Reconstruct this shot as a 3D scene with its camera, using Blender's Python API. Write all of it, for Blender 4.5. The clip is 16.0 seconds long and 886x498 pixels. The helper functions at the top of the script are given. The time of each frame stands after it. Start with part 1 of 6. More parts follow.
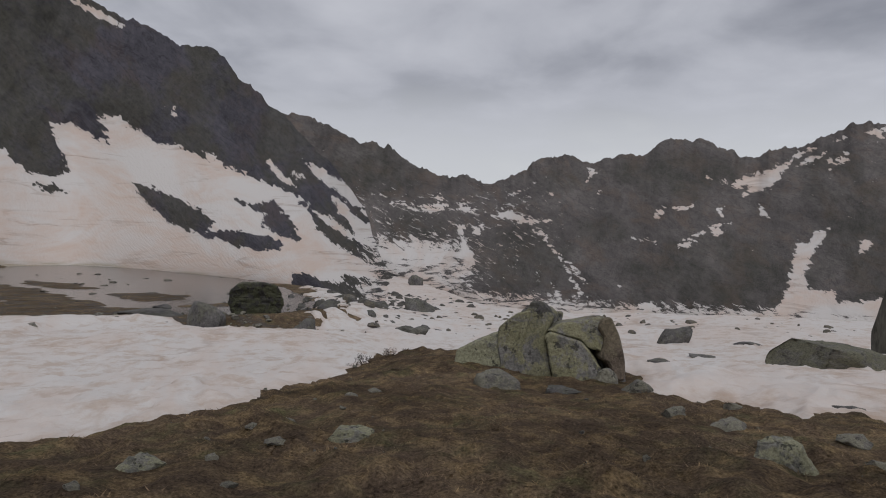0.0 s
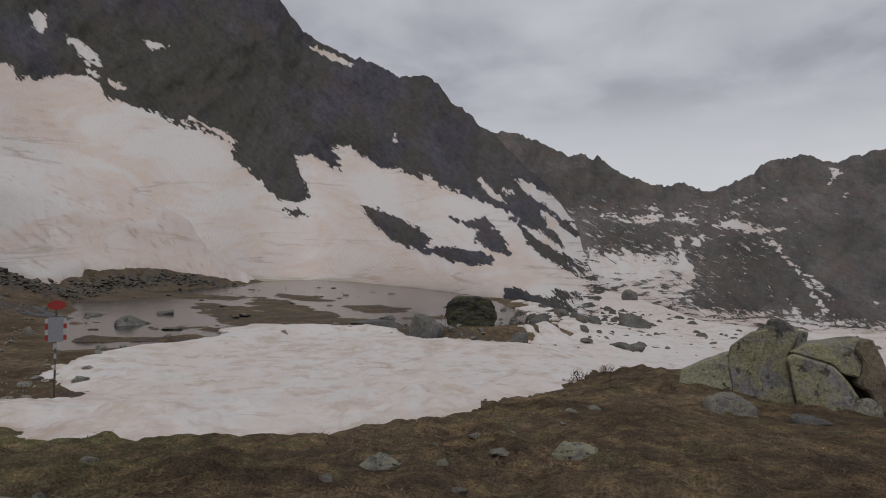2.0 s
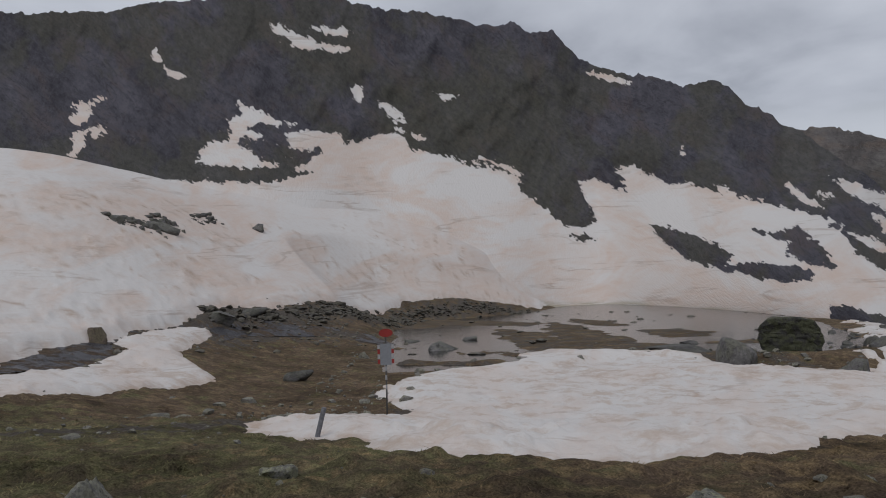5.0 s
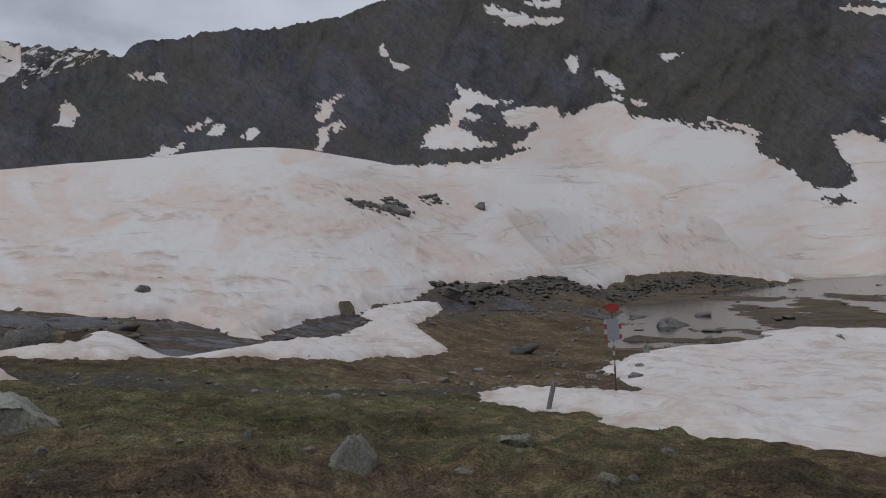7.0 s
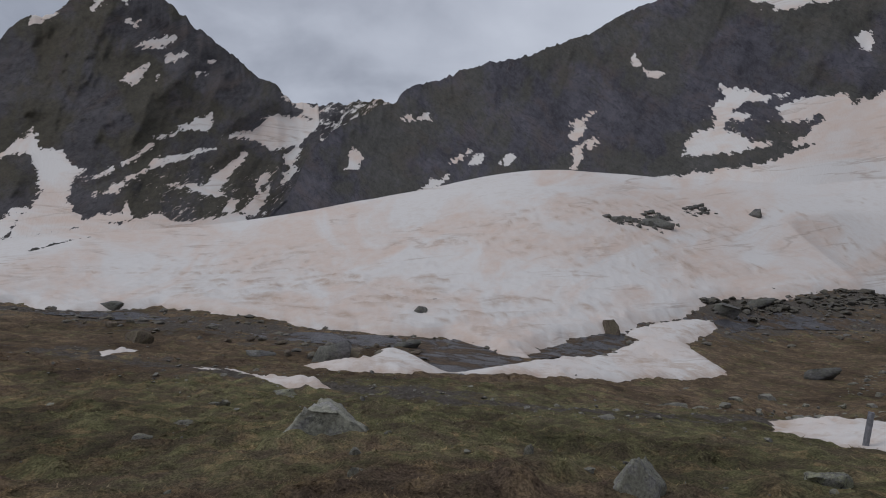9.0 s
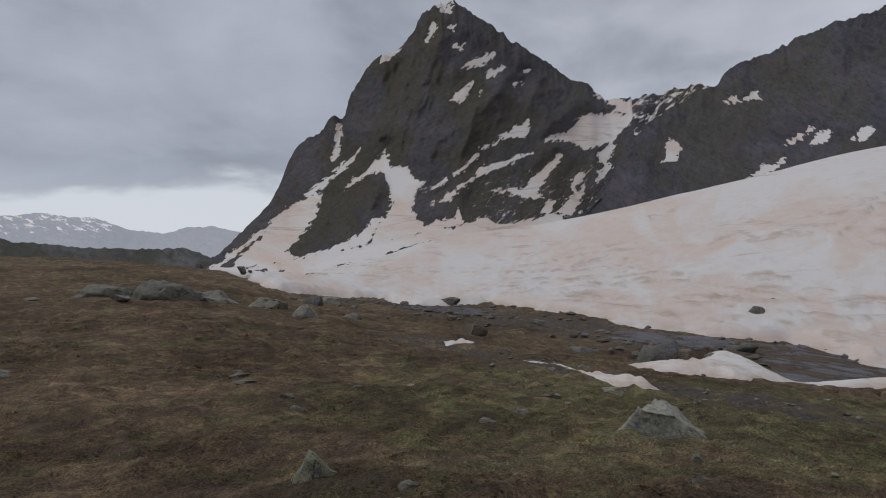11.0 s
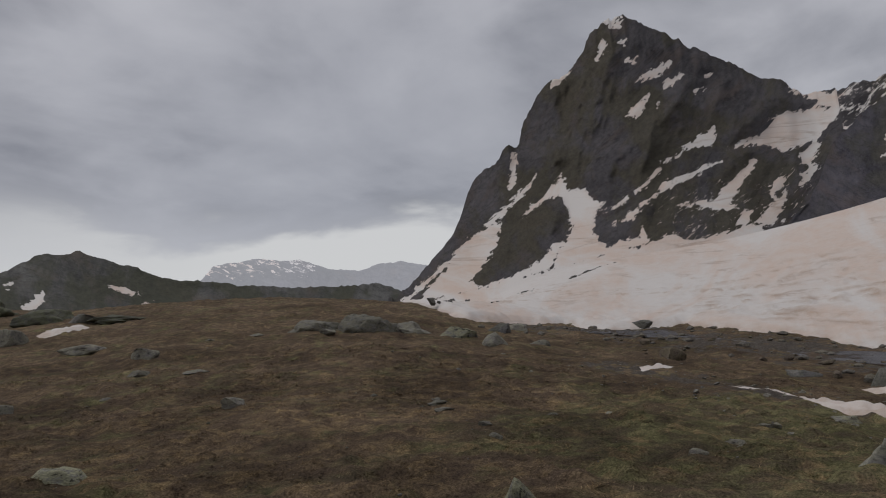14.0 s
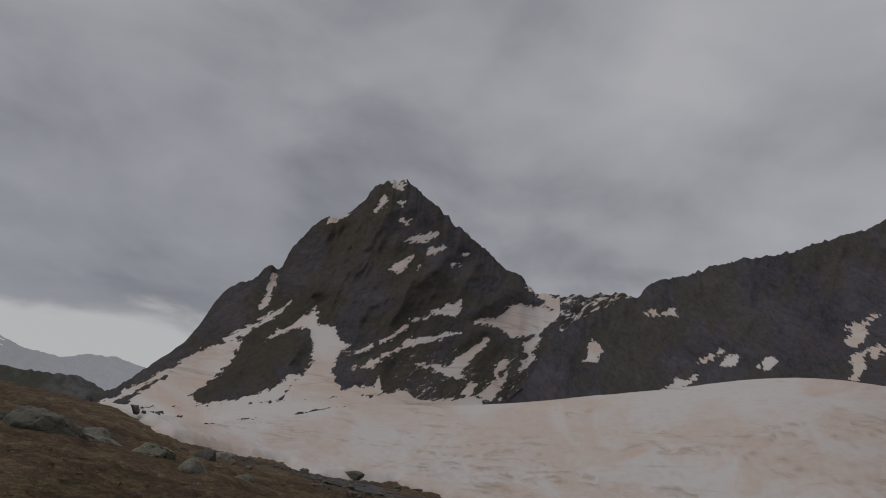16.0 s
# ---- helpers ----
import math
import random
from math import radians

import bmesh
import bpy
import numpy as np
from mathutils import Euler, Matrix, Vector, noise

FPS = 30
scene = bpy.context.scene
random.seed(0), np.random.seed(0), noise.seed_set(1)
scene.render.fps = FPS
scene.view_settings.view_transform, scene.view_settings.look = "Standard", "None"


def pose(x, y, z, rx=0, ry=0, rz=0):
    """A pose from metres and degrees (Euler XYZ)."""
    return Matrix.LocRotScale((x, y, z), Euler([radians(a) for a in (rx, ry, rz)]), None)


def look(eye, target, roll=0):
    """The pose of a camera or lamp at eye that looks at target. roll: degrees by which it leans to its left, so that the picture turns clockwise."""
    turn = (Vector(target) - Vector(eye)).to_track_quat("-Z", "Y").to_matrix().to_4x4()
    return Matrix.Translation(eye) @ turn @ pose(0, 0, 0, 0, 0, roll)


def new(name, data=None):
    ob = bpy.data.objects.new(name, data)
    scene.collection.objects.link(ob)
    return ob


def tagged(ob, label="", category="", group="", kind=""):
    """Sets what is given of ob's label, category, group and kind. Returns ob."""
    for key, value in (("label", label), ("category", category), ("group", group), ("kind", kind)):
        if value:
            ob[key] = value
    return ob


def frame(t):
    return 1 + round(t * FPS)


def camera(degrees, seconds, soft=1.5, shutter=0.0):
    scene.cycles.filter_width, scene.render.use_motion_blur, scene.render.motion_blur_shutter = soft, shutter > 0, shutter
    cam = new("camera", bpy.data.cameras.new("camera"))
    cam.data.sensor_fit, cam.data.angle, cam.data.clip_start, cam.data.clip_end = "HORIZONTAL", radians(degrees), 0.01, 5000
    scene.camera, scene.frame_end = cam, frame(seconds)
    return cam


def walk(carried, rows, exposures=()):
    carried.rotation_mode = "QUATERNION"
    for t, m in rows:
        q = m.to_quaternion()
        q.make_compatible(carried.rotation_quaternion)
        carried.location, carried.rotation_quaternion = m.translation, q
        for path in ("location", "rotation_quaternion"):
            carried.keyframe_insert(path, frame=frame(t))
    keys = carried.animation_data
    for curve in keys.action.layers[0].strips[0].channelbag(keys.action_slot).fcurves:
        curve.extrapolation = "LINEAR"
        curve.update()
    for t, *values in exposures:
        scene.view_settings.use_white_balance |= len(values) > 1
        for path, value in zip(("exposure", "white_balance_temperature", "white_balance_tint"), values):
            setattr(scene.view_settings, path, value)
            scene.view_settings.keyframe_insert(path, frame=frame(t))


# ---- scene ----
# Camera: held at arm's length by somebody who turns on the spot; rows of seconds, yaw, pitch, roll
cam = camera(69.0, 16.0, soft=1.0)
EYE, ARM = 1.65, 0.3
# the clip's own exposure and white balance: seconds, stops, kelvin, tint
LIGHT = [(0, 0.0, 6380, 10), (2.5, 0.0, 6450, 10), (4, 0.03, 6300, 9), (6.5, 0.05, 6020, 8), (8, 0.06, 5980, 9), (10.5, 0.05, 6120, 9), (11.5, 0.05, 6200, 9), (12.5, -0.05, 6420, 10), (14.5, -0.12, 6540, 10), (15, -0.3, 6560, 10), (16, -0.5, 6580, 10)]
TURNS = [
    (0, 0.00, 0.11, -0.84),
    (0.5, 1.82, 0.79, -0.96),
    (1, 7.35, 1.94, -1.32),
    (1.5, 12.46, 2.08, -2.18),
    (2, 18.47, 1.20, -0.23),
    (2.5, 23.02, 1.44, 2.07),
    (3, 27.74, 1.78, 1.98),
    (3.5, 32.73, 2.85, 1.81),
    (4, 36.86, 3.99, 2.53),
    (6.5, 57.06, 1.95, 1.79),
    (7, 63.20, 2.49, 2.94),
    (7.5, 68.55, 3.22, 4.20),
    (8, 74.60, 4.22, 4.64),
    (10.5, 105.29, 6.20, 2.28),
    (11, 113.60, 6.86, 2.33),
    (11.5, 121.89, 8.17, 2.54),
    (12, 131.43, 7.64, 3.75),
    (12.5, 139.25, 6.43, 4.85),
    (13, 138.70, 6.63, 5.65),
    (13.5, 134.73, 8.55, 5.45),
    (14, 129.96, 10.04, 3.51),
    (14.5, 123.15, 15.16, 1.19),
    (15, 123.11, 20.62, -1.41),
    (15.5, 114.71, 21.68, -4.38),
    (16, 105.27, 22.18, -4.70),
]


def held(yaw, pitch, roll):
    a = radians(yaw)
    return pose(-ARM * math.sin(a), ARM * math.cos(a), EYE, 90 + pitch, roll, yaw)


walk(cam, [(t, held(yaw, pitch, roll)) for t, yaw, pitch, roll in TURNS], LIGHT)

# ---- world, sun, exposure ----
world = bpy.data.worlds.new("overcast_sky")
scene.world = world
world.use_nodes = True


def node(tree, kind, **sets):
    n = tree.nodes.new(kind)
    for key, value in sets.items():
        if key in n.inputs:
            n.inputs[key].default_value = value
    return n


def build_sky():
    t = world.node_tree
    t.nodes.clear()
    out = node(t, "ShaderNodeOutputWorld")
    sky = node(t, "ShaderNodeTexSky")
    sky.sky_type, sky.sun_disc = "NISHITA", False
    sky.sun_elevation, sky.sun_rotation = radians(55), radians(200)
    bg = node(t, "ShaderNodeBackground", Strength=0.10)
    t.links.new(sky.outputs[0], bg.inputs["Color"])
    # cloud deck: layered grey noise, flattened towards the horizon like a real ceiling of cloud
    co = node(t, "ShaderNodeTexCoord")
    sep = node(t, "ShaderNodeSeparateXYZ")
    t.links.new(co.outputs["Generated"], sep.inputs[0])
    lift = node(t, "ShaderNodeMath")
    lift.operation = "MAXIMUM"
    lift.inputs[1].default_value = 0.0
    t.links.new(sep.outputs["Z"], lift.inputs[0])
    add = node(t, "ShaderNodeMath")
    add.operation = "ADD"
    add.inputs[1].default_value = 0.17
    t.links.new(lift.outputs[0], add.inputs[0])
    deck = []
    for axis in "XY":
        d = node(t, "ShaderNodeMath")
        d.operation = "DIVIDE"
        t.links.new(sep.outputs[axis], d.inputs[0])
        t.links.new(add.outputs[0], d.inputs[1])
        deck.append(d)
    both = node(t, "ShaderNodeCombineXYZ")
    t.links.new(deck[0].outputs[0], both.inputs[0])
    t.links.new(deck[1].outputs[0], both.inputs[1])
    big = node(t, "ShaderNodeTexNoise", Scale=0.95, Detail=8.0, Roughness=0.5, Distortion=0.25)
    fine = node(t, "ShaderNodeTexNoise", Scale=2.3, Detail=7.0, Roughness=0.5, Distortion=0.3)
    for n in (big, fine):
        t.links.new(both.outputs[0], n.inputs["Vector"])
    tone = node(t, "ShaderNodeMix", Factor=0.42)
    t.links.new(big.outputs["Fac"], tone.inputs[2])
    t.links.new(fine.outputs["Fac"], tone.inputs[3])
    ramp = node(t, "ShaderNodeValToRGB")
    ramp.color_ramp.elements[0].position, ramp.color_ramp.elements[0].color = 0.35, (0.27, 0.276, 0.31, 1)
    ramp.color_ramp.elements[1].position, ramp.color_ramp.elements[1].color = 0.63, (0.56, 0.563, 0.60, 1)
    mid = ramp.color_ramp.elements.new(0.48)
    mid.color = (0.435, 0.44, 0.478, 1)
    t.links.new(tone.outputs[0], ramp.inputs[0])
    # the brighter strip of sky low under the ragged edge of the cloud deck
    wob = node(t, "ShaderNodeMath")
    wob.operation = "MULTIPLY_ADD"
    wob.inputs[1].default_value = 0.30
    t.links.new(tone.outputs[0], wob.inputs[0])
    t.links.new(sep.outputs["Z"], wob.inputs[2])

    def strip(lo, hi):
        low = node(t, "ShaderNodeMapRange")
        for key, value in (("From Min", lo), ("From Max", hi), ("To Min", 1.0), ("To Max", 0.0)):
            low.inputs[key].default_value = value
        low.interpolation_type = "SMOOTHSTEP"
        t.links.new(wob.outputs[0], low.inputs["Value"])
        return low.outputs[0]

    south = node(t, "ShaderNodeVectorMath")
    south.operation = "DOT_PRODUCT"
    south.inputs[1].default_value = (-0.68, -0.73, 0)
    t.links.new(co.outputs["Generated"], south.inputs[0])
    open_side = node(t, "ShaderNodeMapRange")
    open_side.inputs["From Min"].default_value, open_side.inputs["From Max"].default_value = 0.80, 0.97
    t.links.new(south.outputs["Value"], open_side.inputs["Value"])
    sharp = node(t, "ShaderNodeMath")
    sharp.operation = "MULTIPLY"
    t.links.new(open_side.outputs[0], sharp.inputs[0])
    t.links.new(strip(0.335, 0.375), sharp.inputs[1])
    # heavier cloud over the open valley
    heavy = node(t, "ShaderNodeMix")
    heavy.data_type, heavy.blend_type = "RGBA", "MULTIPLY"
    heavy.inputs[7].default_value = (0.75, 0.765, 0.79, 1)
    t.links.new(open_side.outputs[0], heavy.inputs[0])
    t.links.new(ramp.outputs[0], heavy.inputs[6])
    col = heavy.outputs[2]
    for fac, colour in ((strip(0.26, 0.40), (0.57, 0.575, 0.59, 1)), (sharp.outputs[0], (0.63, 0.635, 0.64, 1))):
        mix = node(t, "ShaderNodeMix")
        mix.data_type = "RGBA"
        mix.inputs[7].default_value = colour
        t.links.new(fac, mix.inputs[0])
        t.links.new(col, mix.inputs[6])
        col = mix.outputs[2]
    cl = node(t, "ShaderNodeBackground", Strength=1.0)
    t.links.new(mix.outputs[2], cl.inputs["Color"])
    ms = node(t, "ShaderNodeMixShader", Fac=0.95)
    t.links.new(bg.outputs[0], ms.inputs[1])
    t.links.new(cl.outputs[0], ms.inputs[2])
    t.links.new(ms.outputs[0], out.inputs["Surface"])


build_sky()
sun_data = bpy.data.lights.new("sun", "SUN")
sun_data.energy, sun_data.angle, sun_data.color = 0.9, radians(25), (1.0, 0.96, 0.92)
sun = new("sun", sun_data)
sun.matrix_world = look((0, 0, 50), (-9, 28, 0))
scene.view_settings.exposure = 0.0


# ---- the lie of the land: bearings in degrees to the left of north (+y), distances and heights in metres ----
RINGS = np.array([0, 5, 10, 16, 24, 34, 50, 80, 110, 160, 300, 900, 4500], float)
SPOKES = {}


def spoke(bearing, *heights):
    SPOKES[bearing] = heights


spoke(-60, 0, 0.0, -0.4, -1.1, -2.2, -3.2, -4.2, -4.3, -3, 2, 10, 10, 10)
spoke(-45, 0, 0.0, -0.4, -1.1, -2.2, -3.2, -4.2, -4.5, -4, 0, 5, 5, 5)
spoke(-30, 0, 0.02, -0.42, -1.2, -2.2, -3.3, -4.3, -4.5, -4.5, -3, -3, -3, -3)
spoke(-15, 0, -0.1, -0.48, -1.1, -2.6, -3.8, -4.5, -4.6, -4.6, -4, -4, -4, -4)
spoke(0, 0, -0.15, -0.45, -0.85, -2.7, -3.9, -4.3, -4.4, -4.5, -5, -5, -5, -5)
spoke(15, 0, -0.1, -0.48, -1.4, -2.3, -2.85, -3.0, -3.2, -3.3, -3.3, -3, -3, -3)
spoke(30, 0, 0.1, -0.75, -1.7, -2.4, -2.75, -3.1, -3.1, -3.1, -2.8, 2, 2, 2)
spoke(45, 0, 0.15, -0.65, -1.6, -2.3, -2.6, -3.0, -1.9, 6, 18, 20, 20, 20)
spoke(60, 0, 0.02, -0.4, -1.25, -2.0, -2.0, -0.8, 7.5, 17.5, 25, 25, 25, 25)
spoke(75, 0, 0.13, -0.2, -0.65, -0.8, -0.1, 4.4, 16.7, 22.6, 22, 20, 15, 15)
spoke(90, 0, 0.3, 0.1, -0.05, 0.2, 1.4, 5.0, 15.2, 20.5, 20, 20, 15, 15)
spoke(105, 0, 0.32, 0.4, 0.5, 0.95, 2.0, 4.5, 11.5, 17.5, 18, 18, 10, 10)
spoke(120, 0, 0.4, 0.6, 1.0, 1.7, 2.8, 4.8, 10.0, 15.0, 17, 15, 0, 0)
spoke(135, 0, 0.3, 0.7, 1.35, 2.6, 4.5, 6.3, 4.0, 5, 8, 0, -20, -20)
spoke(150, 0, 0.42, 0.7, 1.3, 2.6, 4.7, 6.9, 5.0, 4, 4, 0, -20, -20)
spoke(165, 0, 0.5, 0.7, 1.1, 2.1, 3.8, 6.3, 9.5, 9, 8, 5, 0, -10)
spoke(180, 0, 0.4, 0.7, 1.1, 1.9, 3.2, 5.0, 8.0, 9, 9, 5, 0, 0)
spoke(210, 0, 0.3, 0.5, 0.8, 1.2, 2.0, 4.0, 8.0, 12, 20, 30, 30, 30)
spoke(240, 0, 0.2, 0.3, 0.3, 0.3, 0.5, 2.0, 6.0, 12, 20, 40, 40, 40)
spoke(270, 0, 0.1, 0.0, -0.4, -0.9, -1.5, -1.5, 2.0, 8, 16, 30, 30, 30)


def smooth(a, b, x):
    t = np.clip((np.asarray(x, float) - a) / (b - a), 0, 1)
    return t * t * (3 - 2 * t)


def cubic(p0, p1, p2, p3, f):
    """Catmull-Rom, softened a little."""
    return p1 + 0.5 * f * (p2 - p0 + f * (2 * p0 - 5 * p1 + 4 * p2 - p3 + f * (3 * (p1 - p2) + p3 - p0)))


BEARS = np.array(sorted(SPOKES), float)
TABLE = np.array([SPOKES[b] for b in sorted(SPOKES)], float)
RINGPOS = np.log(RINGS + 6.0)


def lie(x, y):
    """Smooth height of the ground at plan points."""
    x, y = np.asarray(x, float), np.asarray(y, float)
    r = np.hypot(x, y)
    az = (np.degrees(np.arctan2(-x, y)) + 60) % 360 - 60
    n = len(BEARS)
    edges = np.append(BEARS, BEARS[0] + 360)
    i = np.clip(np.searchsorted(edges, az, side="right") - 1, 0, n - 1)
    fa = (az - edges[i]) / (edges[i + 1] - edges[i])
    q = np.log(np.minimum(r, 4499) + 6.0)
    j = np.clip(np.searchsorted(RINGPOS, q, side="right") - 1, 0, len(RINGS) - 2)
    fr = (q - RINGPOS[j]) / (RINGPOS[j + 1] - RINGPOS[j])
    rows = []
    for k in (-1, 0, 1, 2):
        col = TABLE[(i + k) % n]
        pick = [np.take_along_axis(col, np.clip(j + m, 0, len(RINGS) - 1)[..., None], -1)[..., 0] for m in (-1, 0, 1, 2)]
        rows.append(cubic(*pick, fr))
    return cubic(*rows, fa)


def inside(px, py, outline):
    """Signed distance to a closed outline, positive inside."""
    px, py = np.asarray(px, float), np.asarray(py, float)
    best = np.full(px.shape, 1e9)
    odd = np.zeros(px.shape, bool)
    pts = list(outline)
    for (ax, ay), (bx, by) in zip(pts, pts[1:] + pts[:1]):
        ex, ey = bx - ax, by - ay
        s = np.clip(((px - ax) * ex + (py - ay) * ey) / (ex * ex + ey * ey + 1e-12), 0, 1)
        best = np.minimum(best, (px - ax - s * ex) ** 2 + (py - ay - s * ey) ** 2)
        odd ^= ((ay > py) != (by > py)) & (px < ex * (py - ay) / (ey if ey else 1e-12) + ax)
    return np.where(odd, 1, -1) * np.sqrt(best)


def within(x, y, outlines, margin=3.0):
    """Signed distance into the nearest of several small outlines; far from them all, -9."""
    x, y = np.asarray(x, float), np.asarray(y, float)
    best = np.full(x.shape, -9.0)
    for o in outlines:
        px, py = zip(*o)
        near = (x > min(px) - margin) & (x < max(px) + margin) & (y > min(py) - margin) & (y < max(py) + margin)
        best[near] = np.maximum(best[near], inside(x[near], y[near], o))
    return best


# vectorised value noise for relief
LATTICE = np.random.RandomState(7).rand(64, 64, 64)


def grain(x, y, z=0.0):
    x, y, z = np.broadcast_arrays(np.asarray(x, float), np.asarray(y, float), np.asarray(z, float))
    f = [np.floor(v).astype(int) for v in (x, y, z)]
    d = [v - w for v, w in zip((x, y, z), f)]
    d = [v * v * (3 - 2 * v) for v in d]
    total = 0
    for a in (0, 1):
        for b in (0, 1):
            for c in (0, 1):
                w = (d[0] if a else 1 - d[0]) * (d[1] if b else 1 - d[1]) * (d[2] if c else 1 - d[2])
                total = total + w * LATTICE[(f[0] + a) % 64, (f[1] + b) % 64, (f[2] + c) % 64]
    return total * 2 - 1


def fractal(x, y, z=0.0, octaves=5, gain=0.5, ridged=False):
    total, amp = 0, 1.0
    for k in range(octaves):
        s = 2.03 ** k
        g = grain(x * s + 17.1 * k, y * s + 5.7 * k, z * s + 9.2 * k)
        total = total + amp * ((1 - 2 * np.abs(g)) if ridged else g)
        amp *= gain
    return total


def plan(bearing, r):
    a = np.radians(bearing)
    return -np.sin(a) * r, np.cos(a) * r


POND = -2.62


# ---- materials ----


def material(name, rough=0.9, metal=0.0):
    m = bpy.data.materials.new(name)
    m.use_nodes = True
    t = m.node_tree
    b = t.nodes["Principled BSDF"]
    b.inputs["Roughness"].default_value, b.inputs["Metallic"].default_value = rough, metal
    b.inputs["Specular IOR Level"].default_value = 0.25
    return m, t, b


def noise_tex(t, scale, detail=6.0, rough=0.6, distort=0.0, stretch=None, source="Object"):
    co = t.nodes.new("ShaderNodeTexCoord")
    n = node(t, "ShaderNodeTexNoise", Scale=scale, Detail=detail, Roughness=rough, Distortion=distort)
    if stretch:
        mp = t.nodes.new("ShaderNodeMapping")
        mp.inputs["Scale"].default_value = stretch
        t.links.new(co.outputs[source], mp.inputs[0])
        t.links.new(mp.outputs[0], n.inputs["Vector"])
    else:
        t.links.new(co.outputs[source], n.inputs["Vector"])
    return n.outputs["Fac"]


def ramp(t, fac, *stops):
    r = t.nodes.new("ShaderNodeValToRGB")
    e = r.color_ramp.elements
    while len(e) < len(stops):
        e.new(0.5)
    for k, (p, c) in zip(e, stops):
        k.position, k.color = p, ((c, c, c, 1) if isinstance(c, (int, float)) else (*c, 1))
    t.links.new(fac, r.inputs[0])
    return r.outputs[0]


def blend(t, fac, a, b, how="MIX"):
    m = t.nodes.new("ShaderNodeMix")
    m.data_type, m.blend_type = "RGBA", how
    for sock, v in ((m.inputs[0], fac), (m.inputs[6], a), (m.inputs[7], b)):
        if hasattr(v, "links"):
            t.links.new(v, sock)
        else:
            sock.default_value = v if isinstance(v, (int, float)) else (*v, 1)
    return m.outputs[2]


def calc(t, op, a, b=0.0, c=0.0):
    m = t.nodes.new("ShaderNodeMath")
    m.operation = op
    for sock, v in zip(m.inputs, (a, b, c)):
        if hasattr(v, "links"):
            t.links.new(v, sock)
        else:
            sock.default_value = v
    return m.outputs[0]


def bump(t, bsdf, height, strength=0.5, distance=0.1, under=None):
    b = node(t, "ShaderNodeBump", Strength=strength, Distance=distance)
    t.links.new(height, b.inputs["Height"])
    if under:
        t.links.new(under, b.inputs["Normal"])
    t.links.new(b.outputs[0], bsdf.inputs["Normal"])
    return b.outputs[0]


def field(t, name):
    a = t.nodes.new("ShaderNodeAttribute")
    a.attribute_name = name
    return a.outputs["Fac"]


SNOW_CLEAN, SNOW_RUSTY, SNOW_DIRT = (0.61, 0.58, 0.555), (0.57, 0.435, 0.355), (0.30, 0.21, 0.155)


def face_noise(t, scale, detail=6.0, rough=0.6, distort=0.0, stretch=(1, 1, 1), turn=None):
    """Noise laid on a rock face by bearing and rise."""
    co = t.nodes.new("ShaderNodeAttribute")
    co.attribute_name = "face"
    mp = t.nodes.new("ShaderNodeMapping")
    mp.inputs["Scale"].default_value = stretch
    if turn is not None:
        mp.vector_type = "TEXTURE"
        mp.inputs["Rotation"].default_value = (0, 0, radians(turn))
        mp.inputs["Scale"].default_value = tuple(1 / v for v in stretch)
    n = node(t, "ShaderNodeTexNoise", Scale=scale, Detail=detail, Roughness=rough, Distortion=distort)
    t.links.new(co.outputs["Vector"], mp.inputs[0])
    t.links.new(mp.outputs[0], n.inputs["Vector"])
    return n.outputs["Fac"]


def face_snow(t, rust=1.0):
    """Old spring snow: off-white, with rusty dust in drifts and thin wavering dirty lines along the contours."""
    dust = ramp(t, face_noise(t, 0.13, 8, 0.6, 1.2, (1, 1.7, 1)), (0.44, 0.0), (0.58, 1.0))
    mott = ramp(t, face_noise(t, 1.1, 8, 0.7, 0.5, (0.6, 1.5, 1)), (0.38, 0.0), (0.72, 1.0))
    base = blend(t, calc(t, "MULTIPLY", dust, calc(t, "MULTIPLY_ADD", mott, 0.5 * rust, 0.4 * rust)), SNOW_CLEAN, SNOW_RUSTY)
    wave = calc(t, "ABSOLUTE", calc(t, "SUBTRACT", face_noise(t, 0.5, 7, 0.55, 0.6, (0.16, 1.3, 1)), 0.5))
    line = ramp(t, wave, (0.0, 1.0), (0.026, 0.0))
    gaps = ramp(t, face_noise(t, 0.33, 5, 0.6, 0.0, (0.5, 1.2, 1)), (0.50, 0.0), (0.61, 1.0))
    base = blend(t, calc(t, "MULTIPLY", calc(t, "MULTIPLY", line, gaps), 0.5), base, SNOW_DIRT)
    spots = ramp(t, face_noise(t, 3.4, 8, 0.74, 0.4, (0.45, 1.4, 1)), (0.57, 0.0), (0.70, 1.0))
    return blend(t, calc(t, "MULTIPLY", spots, 0.12), base, SNOW_DIRT)


